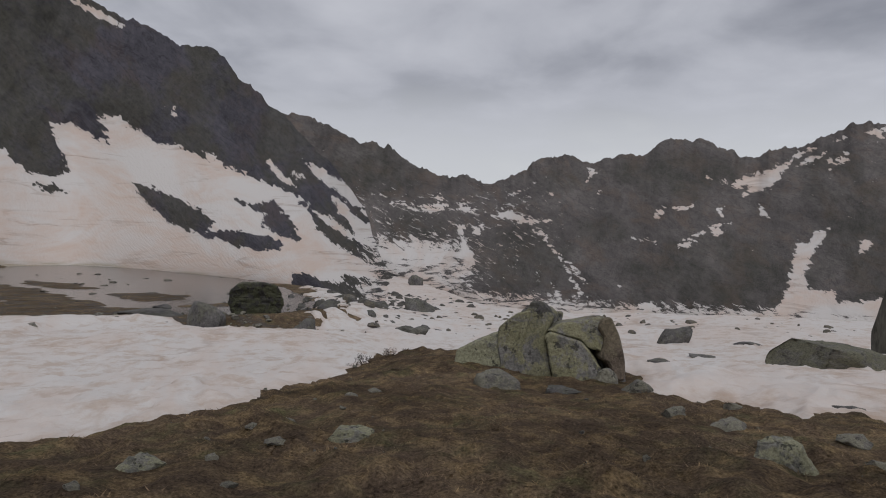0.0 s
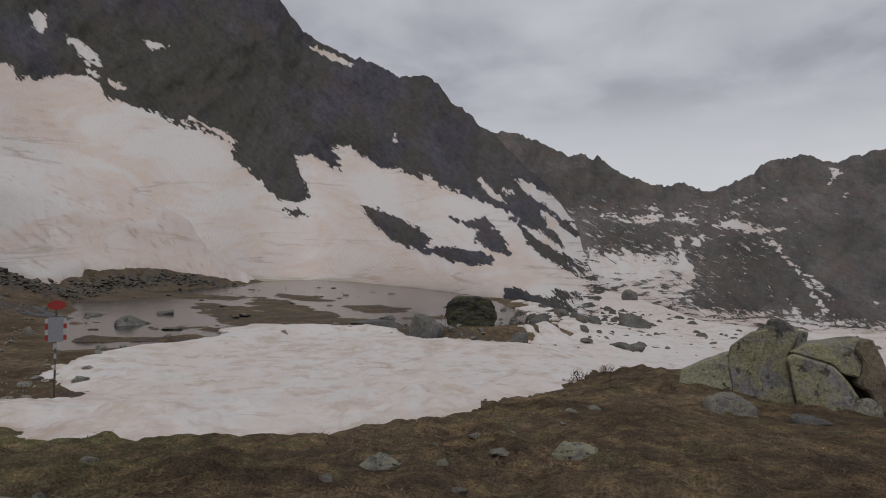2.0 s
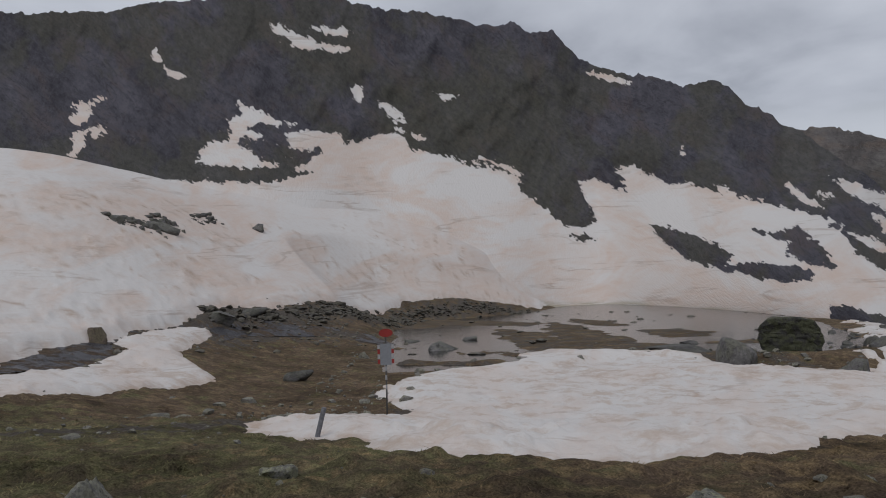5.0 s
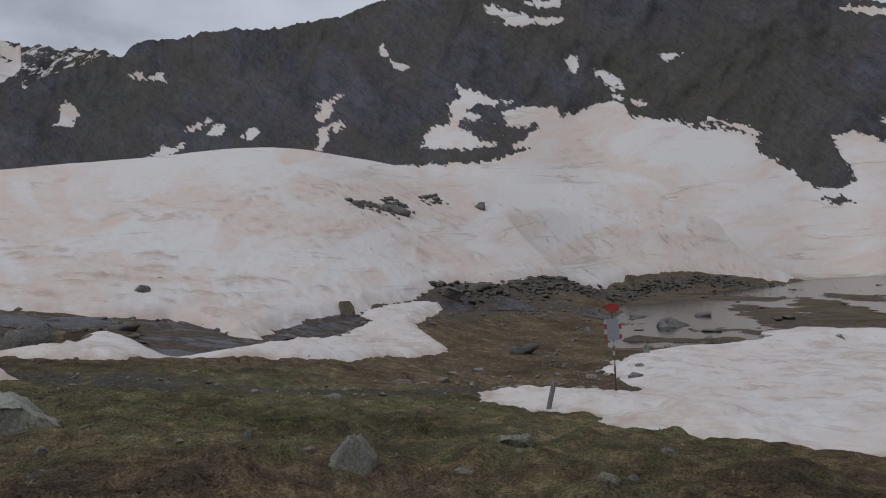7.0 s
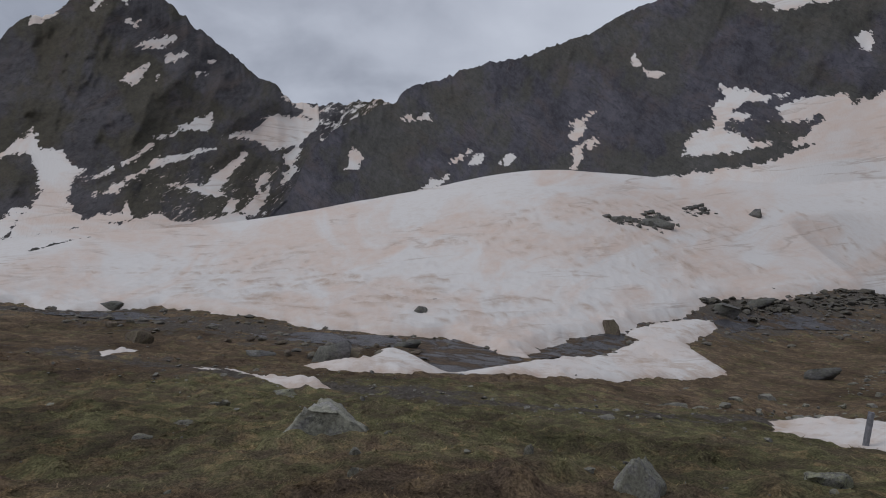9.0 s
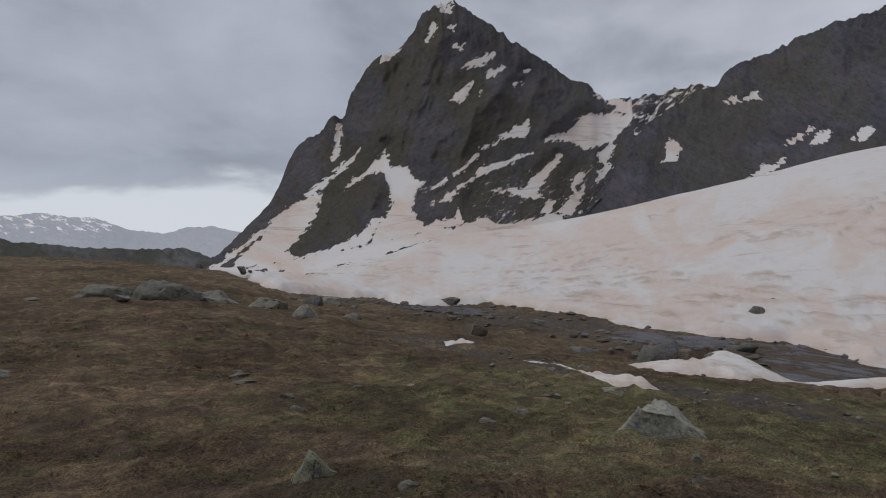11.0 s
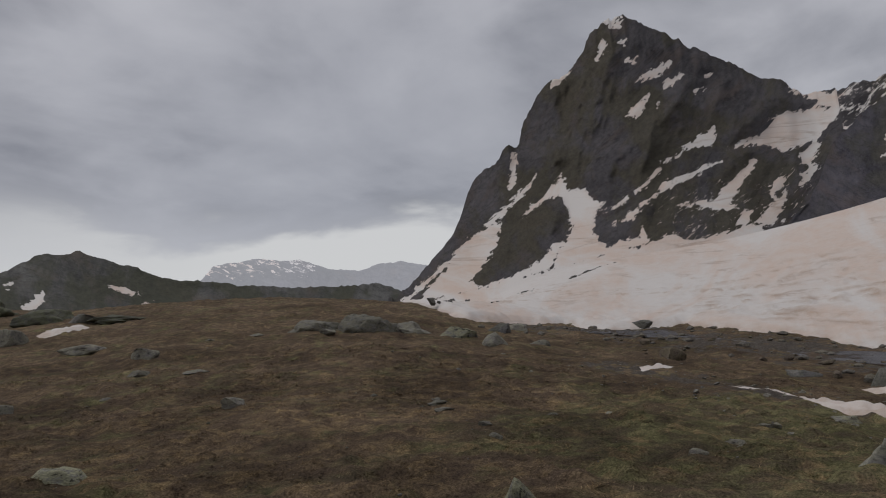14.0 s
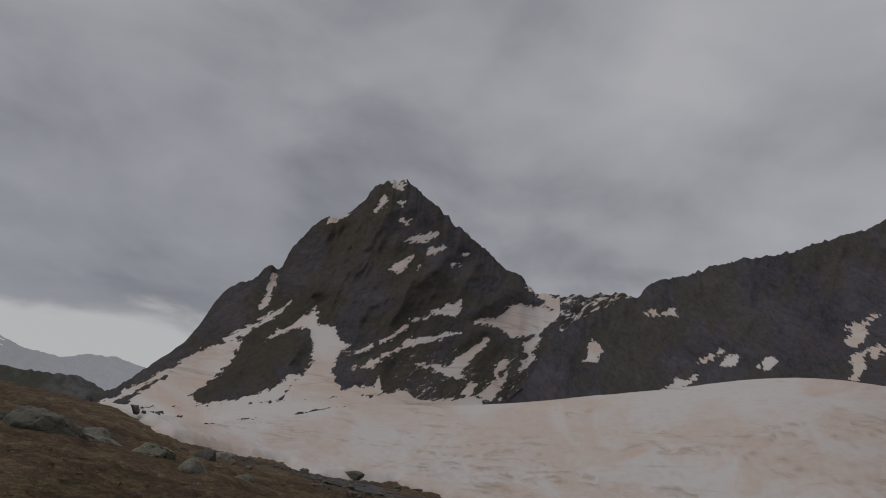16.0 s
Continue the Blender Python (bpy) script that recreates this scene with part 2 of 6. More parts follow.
def make_mountain_material(name, dark, light, green, greenness, turn, size=1.0):
    m, t, b = material(name, 1.0)
    b.inputs["Specular IOR Level"].default_value = 0.1
    n1 = face_noise(t, 0.55 / size, 9, 0.66, 0.5, (1, 0.7, 1))
    n2 = face_noise(t, 2.6 / size, 8, 0.72, 0.15, (0.75, 1.0, 1), turn)
    n3 = face_noise(t, 0.16 / size, 4, 0.55)
    n4 = face_noise(t, 5.0 / size, 4, 0.66, 0.0, (0.8, 1.3, 1), turn)
    mid = tuple((p + q) / 2 for p, q in zip(dark, light))
    rock = ramp(t, calc(t, "MULTIPLY_ADD", n2, 0.62, calc(t, "MULTIPLY", face_noise(t, 0.8 / size, 6, 0.6, 0.4, (0.8, 1.2, 1), turn), 0.38)), (0.36, dark), (0.5, mid), (0.64, light))
    rock = blend(t, 1.0, rock, ramp(t, face_noise(t, 0.22 / size, 5, 0.6, 0.5, (0.8, 1.3, 1), turn), (0.36, 0.72), (0.64, 1.28)), "MULTIPLY")
    rust = ramp(t, face_noise(t, 0.3 / size, 6, 0.65, 0.4, (1, 1.6, 1), turn), (0.50, 0.0), (0.62, 0.6))
    rock = blend(t, rust, rock, (light[0] * 0.95, light[1] * 0.80, light[2] * 0.68))
    crack = calc(t, "ABSOLUTE", calc(t, "SUBTRACT", face_noise(t, 0.75 / size, 9, 0.62, 0.8, (0.45, 1.5, 1), turn), 0.5))
    rock = blend(t, ramp(t, crack, (0.0, 0.5), (0.02, 0.0)), rock, tuple(v * 0.45 for v in dark))
    ledge = calc(t, "ABSOLUTE", calc(t, "SUBTRACT", face_noise(t, 1.9 / size, 8, 0.6, 0.5, (0.5, 1.6, 1), turn + 62), 0.5))
    rock = blend(t, ramp(t, ledge, (0.0, 0.55), (0.018, 0.0)), rock, light)
    turf = ramp(t, n2, (0.35, tuple(v * 0.6 for v in green)), (0.7, green))
    moss = ramp(t, calc(t, "ADD", field(t, "moss"), calc(t, "MULTIPLY", calc(t, "SUBTRACT", n1, 0.5), 1.6)), (0.15, 0.0), (0.75, 0.6))
    g = ramp(t, calc(t, "MULTIPLY_ADD", calc(t, "SUBTRACT", n1, 0.5), 0.45, n3), (0.45, 0.0), (0.55, 1.0))
    rock = blend(t, calc(t, "MAXIMUM", moss, calc(t, "MULTIPLY", g, greenness)), rock, turf)
    rock = blend(t, ramp(t, n4, (0.34, 0.35), (0.46, 0.0)), rock, tuple(v * 0.5 for v in dark))
    lobes = calc(t, "MULTIPLY_ADD", calc(t, "SUBTRACT", face_noise(t, 0.75, 3, 0.5, 0.6, (0.8, 1.3, 1), turn), 0.5), 1.1, calc(t, "ADD", field(t, "snow"), 0.06))
    edge = calc(t, "MULTIPLY_ADD", calc(t, "SUBTRACT", face_noise(t, 2.9, 4, 0.62, 0.2, (0.6, 1.3, 1), turn), 0.5), 1.25, lobes)
    cover = ramp(t, calc(t, "MULTIPLY_ADD", edge, 6.0, 0.5), (0.38, 0.0), (0.62, 1.0))
    speck = calc(t, "ADD", face_noise(t, 1.7, 10, 0.74, 0.6, (0.6, 1.9, 1), turn), field(t, "fleck"))
    cover = calc(t, "MAXIMUM", cover, ramp(t, speck, (0.60, 0.0), (0.62, 1.0)))
    grit = ramp(t, calc(t, "ADD", face_noise(t, 1.3, 10, 0.74, 0.5, (0.55, 2.2, 1)), field(t, "bare")), (0.52, 0.0), (0.545, 1.0))
    cover = calc(t, "MULTIPLY", cover, calc(t, "SUBTRACT", 1.0, grit))
    snow = blend(t, calc(t, "MULTIPLY", field(t, "rim"), ramp(t, face_noise(t, 1.2, 8, 0.7, 0.4, (0.35, 2.5, 1)), (0.42, 0.0), (0.55, 0.75))), face_snow(t), (0.33, 0.29, 0.20))
    t.links.new(blend(t, cover, rock, snow), b.inputs["Base Color"])
    bare = calc(t, "SUBTRACT", 1.0, calc(t, "MULTIPLY", cover, 0.9))
    high = calc(t, "MULTIPLY", bare, calc(t, "ADD", n1, calc(t, "MULTIPLY", n2, 0.6)))
    bump(t, b, calc(t, "MULTIPLY_ADD", n4, 0.2, high), 0.5, 2.5 * size)
    return m


def make_snow_material(name, dirt, rust=1.0):
    m, t, b = material(name, 0.75)
    col = face_snow(t, rust)
    grime = calc(t, "ADD", noise_tex(t, 1.1, 9, 0.72, 0.2, (0.9, 0.9, 0.9)), calc(t, "MULTIPLY", noise_tex(t, 0.12, 3, 0.5), 0.25))
    col = blend(t, calc(t, "MULTIPLY", ramp(t, grime, (0.62, 0.0), (0.75, 1.0)), dirt), col, (0.42, 0.31, 0.23))
    col = blend(t, ramp(t, noise_tex(t, 6.0, 6, 0.75), (0.64, 0.0), (0.74, 0.7 * dirt)), col, SNOW_DIRT)
    stain = calc(t, "MULTIPLY", field(t, "lip"), ramp(t, noise_tex(t, 0.5, 7, 0.7), (0.42, 0.0), (0.6, 0.75)))
    col = blend(t, stain, col, (0.37, 0.27, 0.20))
    t.links.new(col, b.inputs["Base Color"])
    h = calc(t, "ADD", calc(t, "MULTIPLY", noise_tex(t, 1.2, 5, 0.6, 0.1), 0.8), calc(t, "MULTIPLY", noise_tex(t, 9, 4, 0.6), 0.12))
    bump(t, b, h, 0.45, 0.2)
    return m


def turf_colour(t):
    """Matted winter turf: brown mat, straw, dark heath, olive moss and wet grit in overlapping patches."""
    flat = (1, 1, 0.3)
    n2 = noise_tex(t, 4.2, 8, 0.72, 0.0, flat)
    n3 = noise_tex(t, 13.0, 6, 0.72, 0.0, flat)
    n4 = noise_tex(t, 1.1, 7, 0.66, 0.1, flat)
    n5 = noise_tex(t, 2.6, 9, 0.74, 0.0, flat)
    n6 = noise_tex(t, 42.0, 3, 0.6, 0.0, flat)
    col = ramp(t, n2, (0.32, (0.060, 0.042, 0.031)), (0.5, (0.114, 0.083, 0.054)), (0.68, (0.185, 0.136, 0.085)))
    moss = ramp(t, n2, (0.32, (0.052, 0.051, 0.027)), (0.5, (0.108, 0.103, 0.052)), (0.7, (0.19, 0.177, 0.088)))
    g = calc(t, "ADD", field(t, "green"), calc(t, "MULTIPLY", calc(t, "SUBTRACT", n4, 0.5), 1.9))
    col = blend(t, ramp(t, g, (0.3, 0.0), (0.62, 0.92)), col, moss)
    straw = ramp(t, calc(t, "ADD", n5, calc(t, "MULTIPLY", field(t, "straw"), 0.14)), (0.54, 0.0), (0.65, 1.0))
    col = blend(t, calc(t, "MULTIPLY", straw, 0.8), col, ramp(t, n3, (0.32, (0.115, 0.08, 0.045)), (0.68, (0.30, 0.218, 0.118))))
    heath = ramp(t, noise_tex(t, 1.5, 8, 0.72, 0.1, (1, 1.15, 0.3)), (0.41, 1.0), (0.56, 0.0))
    col = blend(t, calc(t, "MULTIPLY", heath, 0.7), col, ramp(t, n3, (0.32, (0.038, 0.028, 0.023)), (0.68, (0.105, 0.077, 0.058))))
    col = blend(t, 1.0, col, ramp(t, n6, (0.3, 0.55), (0.7, 1.6)), "MULTIPLY")
    col = blend(t, 1.0, col, ramp(t, noise_tex(t, 0.33, 5, 0.6), (0.36, 0.78), (0.64, 1.55)), "MULTIPLY")
    wet = ramp(t, calc(t, "MULTIPLY_ADD", calc(t, "SUBTRACT", noise_tex(t, 1.0, 9, 0.72), 0.5), 2.2, field(t, "gravel")), (0.40, 0.0), (0.56, 1.0))
    grit = ramp(t, noise_tex(t, 9, 9, 0.8), (0.32, (0.048, 0.041, 0.035)), (0.5, (0.10, 0.087, 0.075)), (0.68, (0.20, 0.177, 0.155)))
    col = blend(t, wet, col, grit)
    return col, n2, n3


def make_turf_material():
    m, t, b = material("spring_turf", 1.0)
    b.inputs["Specular IOR Level"].default_value = 0.05
    col, n2, n3 = turf_colour(t)
    t.links.new(col, b.inputs["Base Color"])
    bump(t, b, calc(t, "ADD", n2, calc(t, "MULTIPLY", n3, 0.7)), 1.0, 0.10)
    return m


def make_stone_material(name, dark, light, lichen, amount, black=0.5, fine=1.0):
    """Weathered stone: mottled grey, pale crusts of lichen with edges, black lichen spots."""
    m, t, b = material(name, 0.92)
    info = t.nodes.new("ShaderNodeObjectInfo")
    co = t.nodes.new("ShaderNodeTexCoord")
    shift = t.nodes.new("ShaderNodeVectorMath")
    shift.operation = "ADD"
    t.links.new(co.outputs["Object"], shift.inputs[0])
    t.links.new(calc(t, "MULTIPLY", info.outputs["Random"], 40.0), shift.inputs[1])

    def grain_of(scale, detail, rough, distort=0.0):
        n = node(t, "ShaderNodeTexNoise", Scale=scale * fine, Detail=detail, Roughness=rough, Distortion=distort)
        t.links.new(shift.outputs[0], n.inputs["Vector"])
        return n.outputs["Fac"]

    n1, n2 = grain_of(2.4, 8, 0.7, 0.2), grain_of(16, 6, 0.7)
    col = ramp(t, n1, (0.3, dark), (0.66, light))
    li = calc(t, "MULTIPLY", ramp(t, grain_of(2.0, 9, 0.72, 0.3), (0.44, 0.0), (0.52, 1.0)), amount)
    col = blend(t, li, col, lichen)
    col = blend(t, 1.0, col, ramp(t, n2, (0.34, 0.62), (0.62, 1.25)), "MULTIPLY")
    spot = ramp(t, grain_of(4.5, 6, 0.65), (0.58, 0.0), (0.63, 1.0))
    col = blend(t, calc(t, "MULTIPLY", spot, black), col, tuple(v * 0.3 for v in dark))
    hsv = t.nodes.new("ShaderNodeHueSaturation")
    t.links.new(col, hsv.inputs["Color"])
    t.links.new(calc(t, "MULTIPLY_ADD", info.outputs["Random"], 0.4, 0.8), hsv.inputs["Value"])
    t.links.new(hsv.outputs[0], b.inputs["Base Color"])
    bump(t, b, calc(t, "ADD", n1, calc(t, "MULTIPLY", n2, 0.5)), 0.7, 0.06)
    return m


def make_water_material(name, rough, chop, bed=(0.018, 0.017, 0.016)):
    m, t, b = material(name, rough)
    b.inputs["Base Color"].default_value = (*bed, 1)
    b.inputs["Specular IOR Level"].default_value = 0.5
    bump(t, b, noise_tex(t, 2.5, 4, 0.6), chop, 0.03)
    return m


def make_stream_material():
    """Shallow meltwater over dark gravel, with brown weed and paler riffles."""
    m, t, b = material("running_water", 0.5)
    b.inputs["Specular IOR Level"].default_value = 0.25
    bed = ramp(t, noise_tex(t, 1.3, 8, 0.7, 0.3), (0.34, (0.03, 0.029, 0.032)), (0.5, (0.062, 0.06, 0.065)), (0.66, (0.12, 0.118, 0.125)))
    weed = ramp(t, noise_tex(t, 0.55, 8, 0.72, 0.4), (0.47, 0.0), (0.54, 1.0))
    col = blend(t, weed, bed, ramp(t, noise_tex(t, 4.0, 6, 0.7), (0.35, (0.04, 0.028, 0.019)), (0.65, (0.13, 0.09, 0.058))))
    t.links.new(col, b.inputs["Base Color"])
    t.links.new(calc(t, "MULTIPLY_ADD", weed, 0.45, 0.45), b.inputs["Roughness"])
    bump(t, b, calc(t, "ADD", noise_tex(t, 3.0, 6, 0.7), calc(t, "MULTIPLY", weed, 0.6)), 0.8, 0.1)
    return m


def make_plain(name, colour, rough=0.6, metal=0.0, vary=0.25):
    m, t, b = material(name, rough, metal)
    n = noise_tex(t, 18, 6, 0.65)
    t.links.new(ramp(t, n, (0.3, tuple(v * (1 - vary) for v in colour)), (0.7, colour)), b.inputs["Base Color"])
    bump(t, b, n, 0.2, 0.01)
    return m


M_GREEN = make_mountain_material("dark_slope_rock", (0.046, 0.044, 0.054), (0.099, 0.094, 0.107), (0.098, 0.094, 0.064), 0.5, 42)
M_SOUTH = make_mountain_material("valley_ridge_rock", (0.05, 0.05, 0.049), (0.11, 0.108, 0.102), (0.066, 0.068, 0.045), 0.8, 20)
M_CIRQUE = make_mountain_material("cirque_rock", (0.082, 0.075, 0.073), (0.15, 0.135, 0.127), (0.060, 0.061, 0.047), 0.0, 25, 0.8)
M_PEAK = make_mountain_material("peak_rock", (0.048, 0.045, 0.049), (0.093, 0.087, 0.091), (0.082, 0.073, 0.047), 0.7, 148)
M_SNOW = make_snow_material("old_snow", 0.6, 0.55)
M_FIRN = make_snow_material("slope_snow", 0.15)
M_TURF = make_turf_material()
M_STONE = make_stone_material("grey_stone", (0.09, 0.084, 0.076), (0.22, 0.207, 0.187), (0.24, 0.23, 0.175), 0.75, 0.7, 1.5)
M_LICHEN = make_stone_material("lichened_boulder_rock", (0.09, 0.088, 0.076), (0.245, 0.237, 0.21), (0.27, 0.265, 0.17), 0.8, 0.85, 1.4)
M_PALE = make_stone_material("pale_boulder_rock", (0.12, 0.116, 0.108), (0.28, 0.27, 0.25), (0.26, 0.255, 0.19), 0.6, 0.6, 1.5)
M_BOULDER = make_stone_material("boulder_rock", (0.10, 0.096, 0.09), (0.235, 0.226, 0.21), (0.265, 0.25, 0.115), 0.55, 0.75, 1.3)
M_DARK = make_stone_material("dark_wet_rock", (0.055, 0.053, 0.053), (0.17, 0.162, 0.158), (0.13, 0.13, 0.09), 0.4)
M_MOSSY = make_stone_material("mossy_rock", (0.09, 0.087, 0.075), (0.225, 0.217, 0.187), (0.17, 0.167, 0.105), 0.6, 0.6, 3.0)
M_HUMMOCK = make_stone_material("hummock_rock", (0.06, 0.06, 0.05), (0.15, 0.148, 0.125), (0.10, 0.105, 0.06), 0.7, 0.7, 4.0)
M_OUTCROP = make_stone_material("outcrop_rock", (0.10, 0.096, 0.088), (0.25, 0.242, 0.22), (0.20, 0.19, 0.13), 0.6, 0.8, 6.0)
M_SHORE = make_stone_material("shore_rock", (0.058, 0.054, 0.049), (0.18, 0.168, 0.152), (0.13, 0.112, 0.072), 0.5)
M_BROWN = make_stone_material("brown_rock", (0.07, 0.055, 0.043), (0.17, 0.135, 0.105), (0.14, 0.125, 0.075), 0.4)
M_WATER = make_water_material("melt_water", 0.14, 0.25)
M_STREAM = make_stream_material()
M_BLACK = make_stone_material("black_mossy_rock", (0.022, 0.022, 0.02), (0.075, 0.072, 0.066), (0.085, 0.09, 0.045), 0.6, 0.6, 0.8)



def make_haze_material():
    """Far backdrop with a grey glow standing in for kilometres of bright air."""
    m = make_mountain_material("distant_range_haze_glow", (0.05, 0.05, 0.055), (0.11, 0.11, 0.12), (0.06, 0.07, 0.06), 0.3, 20)
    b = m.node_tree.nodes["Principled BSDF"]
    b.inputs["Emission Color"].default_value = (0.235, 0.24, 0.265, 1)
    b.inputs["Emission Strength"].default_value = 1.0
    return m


M_HAZE_GLOW = make_haze_material()

# ---- large structure ----


def mesh_object(name, verts, faces, mat, attrs=None, smooth_faces=True, parent=None):
    me = bpy.data.meshes.new(name)
    verts, faces = np.asarray(verts, np.float32), np.asarray(faces, np.int32)
    me.vertices.add(len(verts))
    me.vertices.foreach_set("co", verts.ravel())
    me.loops.add(faces.size)
    me.loops.foreach_set("vertex_index", faces.ravel())
    me.polygons.add(len(faces))
    me.polygons.foreach_set("loop_start", np.arange(0, faces.size, faces.shape[1], dtype=np.int32))
    me.update(calc_edges=True)
    me.polygons.foreach_set("use_smooth", np.full(len(faces), smooth_faces))
    for key, values in (attrs or {}).items():
        a = me.attributes.new(key, "FLOAT", "POINT")
        a.data.foreach_set("value", np.asarray(values, np.float32).ravel())
    me.materials.append(mat)
    ob = new(name, me)
    ob.parent = parent
    return ob


def lattice_faces(rows, cols, keep=None, closed=False):
    i, j = np.meshgrid(np.arange(rows if closed else rows - 1), np.arange(cols - 1), indexing="ij")
    i2 = (i + 1) % rows
    f = np.stack([i * cols + j, i * cols + j + 1, i2 * cols + j + 1, i2 * cols + j], -1).reshape(-1, 4)
    return f if keep is None else f[keep.ravel()[f].any(1)]


def compact(verts, faces, attrs):
    used, back = np.unique(faces, return_inverse=True)
    return verts[used], back.reshape(faces.shape), {k: v.ravel()[used] for k, v in attrs.items()}


# polar lattice about the knoll
AZ = np.concatenate([np.arange(-48, 184, 0.21), np.arange(184, 312, 2.0)])
RR = np.concatenate([[0.002, 0.4], np.geomspace(0.8, 125, 380), np.geomspace(135, 4500, 34)])
GA, GR = np.meshgrid(AZ, RR, indexing="ij")
GX, GY = plan(GA, GR)


def bumps(x, y):
    r = np.hypot(x, y)
    near = smooth(1.0, 4.0, r) * (1 - smooth(45, 90, r))
    return near * (0.10 * fractal(x * 0.28, y * 0.28, octaves=3) + 0.045 * fractal(x * 1.7 + 9, y * 1.7, octaves=3)) + 0.05 * near * np.abs(fractal(x * 3.4, y * 3.4 + 2, octaves=2)) + 0.10 * near * np.maximum(fractal(x * 2.3 + 3, y * 2.3, octaves=3), -0.2) * smooth(-0.4, 0.5, fractal(x * 0.4, y * 0.4 + 8, octaves=2)) + smooth(150, 900, r) * 3 * fractal(x * 0.004, y * 0.004, octaves=4)


def ground_height(x, y):
    """The ground with its bumps, scooped out under the pond and banked up round it."""
    wet = within(x, y, POOLS)
    z = lie(x, y) + bumps(x, y) * (1 - smooth(-1.2, 0.1, wet)) - 0.12 * smooth(-0.4, 0.4, wet)
    d = inside(x, y, POND_OUTLINE)
    d = d + 0.5 * fractal(np.asarray(x) * 0.35, np.asarray(y) * 0.35, octaves=3) * (1 - smooth(1.5, 5, np.abs(d)))
    z = np.where(d > 0, np.minimum(z, POND - 0.03 - 0.3 * smooth(0, 3, d)), np.minimum(z, POND + 0.03 + 0.45 * np.maximum(-d, 0) + 0.025 * d * d))
    # mud flats that just break the water
    u, w = x * 0.906 + y * 0.423, y * 0.906 - x * 0.423
    mud = smooth(0.22, 0.5, fractal(u * 0.09 + 3, w * 0.4, octaves=4)) * smooth(0, 1.5, d) * (1 - smooth(52, 62, np.hypot(x, y)))
    z = np.where(d > 0, z + 0.42 * mud, z)
    flat = within(x, y, MUD) + 0.9 * fractal(u * 0.22, w * 0.7, octaves=4)
    z = np.where(d > 0, np.maximum(z, POND - 0.1 + 0.19 * smooth(-1.0, 0.2, flat)), z)
    return np.where((d <= 0) & (d > -16), np.maximum(z, POND + 0.03 + 0.12 * smooth(0, 2, -d) - 0.5 * np.maximum(-d - 3, 0)), z)


# outlines in plan, metres
TONGUE = [(-15.1, 8.8), (-14.9, 10.3), (-14.6, 11.5), (-14.1, 12.7), (-15, 14), (-17.1, 14.9), (-20.4, 17), (-21.2, 18.4), (-23.9, 21.4), (-24.2, 23.2), (-24.4, 26.9), (-23.9, 29.7), (-26.3, 35.1), (-25.6, 36.7), (-22.9, 37.5), (-18.8, 37.6), (-22, 38.2), (-17.7, 39), (-11.6, 35), (-8.3, 36.4), (-6.1, 38.8), (-2.9, 40.8), (0.6, 39.7), (-0.7, 36.5), (-2.4, 33.6), (-1.8, 15.1), (-2.4, 12.7), (-2.6, 10.7), (-2.6, 8.9), (-3.1, 8.3), (-3.7, 7.6), (-4.3, 6.9), (-4.8, 6.4), (-5.3, 6.05), (-5.9, 5.7), (-7.4, 6.3), (-8.2, 6.5), (-8.7, 6.1), (-9.5, 6), (-10.5, 5.9)]
LAKE_SNOW = [(3.8, 13.1), (3.4, 10.9), (4.8, 10.8), (4.9, 10.2), (4.7, 9), (4.7, 8.5), (5.7, 9.3), (5.8, 8.7), (22, 10), (60, 20), (80, 45), (70, 75), (60, 130), (40, 185), (8, 190), (3, 100), (-4, 66), (-6, 52), (-4, 40), (-1, 22), (1.5, 17)]
BANK = [(-20.2, -3.1), (-20.3, -2.6), (-22.1, -1.2), (-24.1, -1.1), (-24.8, -0.4), (-24.5, 0.6), (-22.1, 1), (-21.1, 1.5), (-22.9, 3.4), (-27.8, 7.4), (-32.9, 11.6), (-36.1, 14), (-39.9, 18.7), (-35.4, 16.1), (-31.8, 14.8), (-28.6, 14.5), (-27.1, 14), (-24.7, 11.2), (-22.1, 7.8), (-20.5, 5.4), (-20.2, 2.8), (-19.7, 1.4), (-17.2, 0.4), (-17.5, -1), (-17.6, -1.9)]
BANK_STRIP = [(-18.7, -5.7), (-17.7, -4.5), (-16.5, -3.3), (-14.8, -1.7), (-14.2, -2.4), (-16, -3.8), (-17.3, -5.1)]
BRIDGE = [(-34.4, 11.8), (-36, 12.4), (-42, 18.6), (-44, 22.5), (-39.5, 19.6), (-33.6, 15.2), (-31.8, 13.2)]
POOL_LOWER = [(-25.6, 0.6), (-28, 1.4), (-30.8, 2.3), (-29.2, 3.3), (-27, 3.9), (-26.6, 4.5), (-25.3, 5.2), (-22.6, 3.7), (-20.4, 2.4), (-19.6, 1.3), (-22.4, 0.9)]
POOL_UPPER = [(-26.4, 5), (-27.8, 5.2), (-31, 6.9), (-33.2, 8.6), (-34.6, 10.4), (-34.6, 12), (-32.4, 11.4), (-29.6, 9), (-27.6, 7)]
POOL_WEST = [(-27.5, -5.5), (-29.5, -4.6), (-29.6, -2), (-28, -0.6), (-26, -0.4), (-25.6, -2.4)]
POOLS = [POOL_LOWER, POOL_UPPER, POOL_WEST]
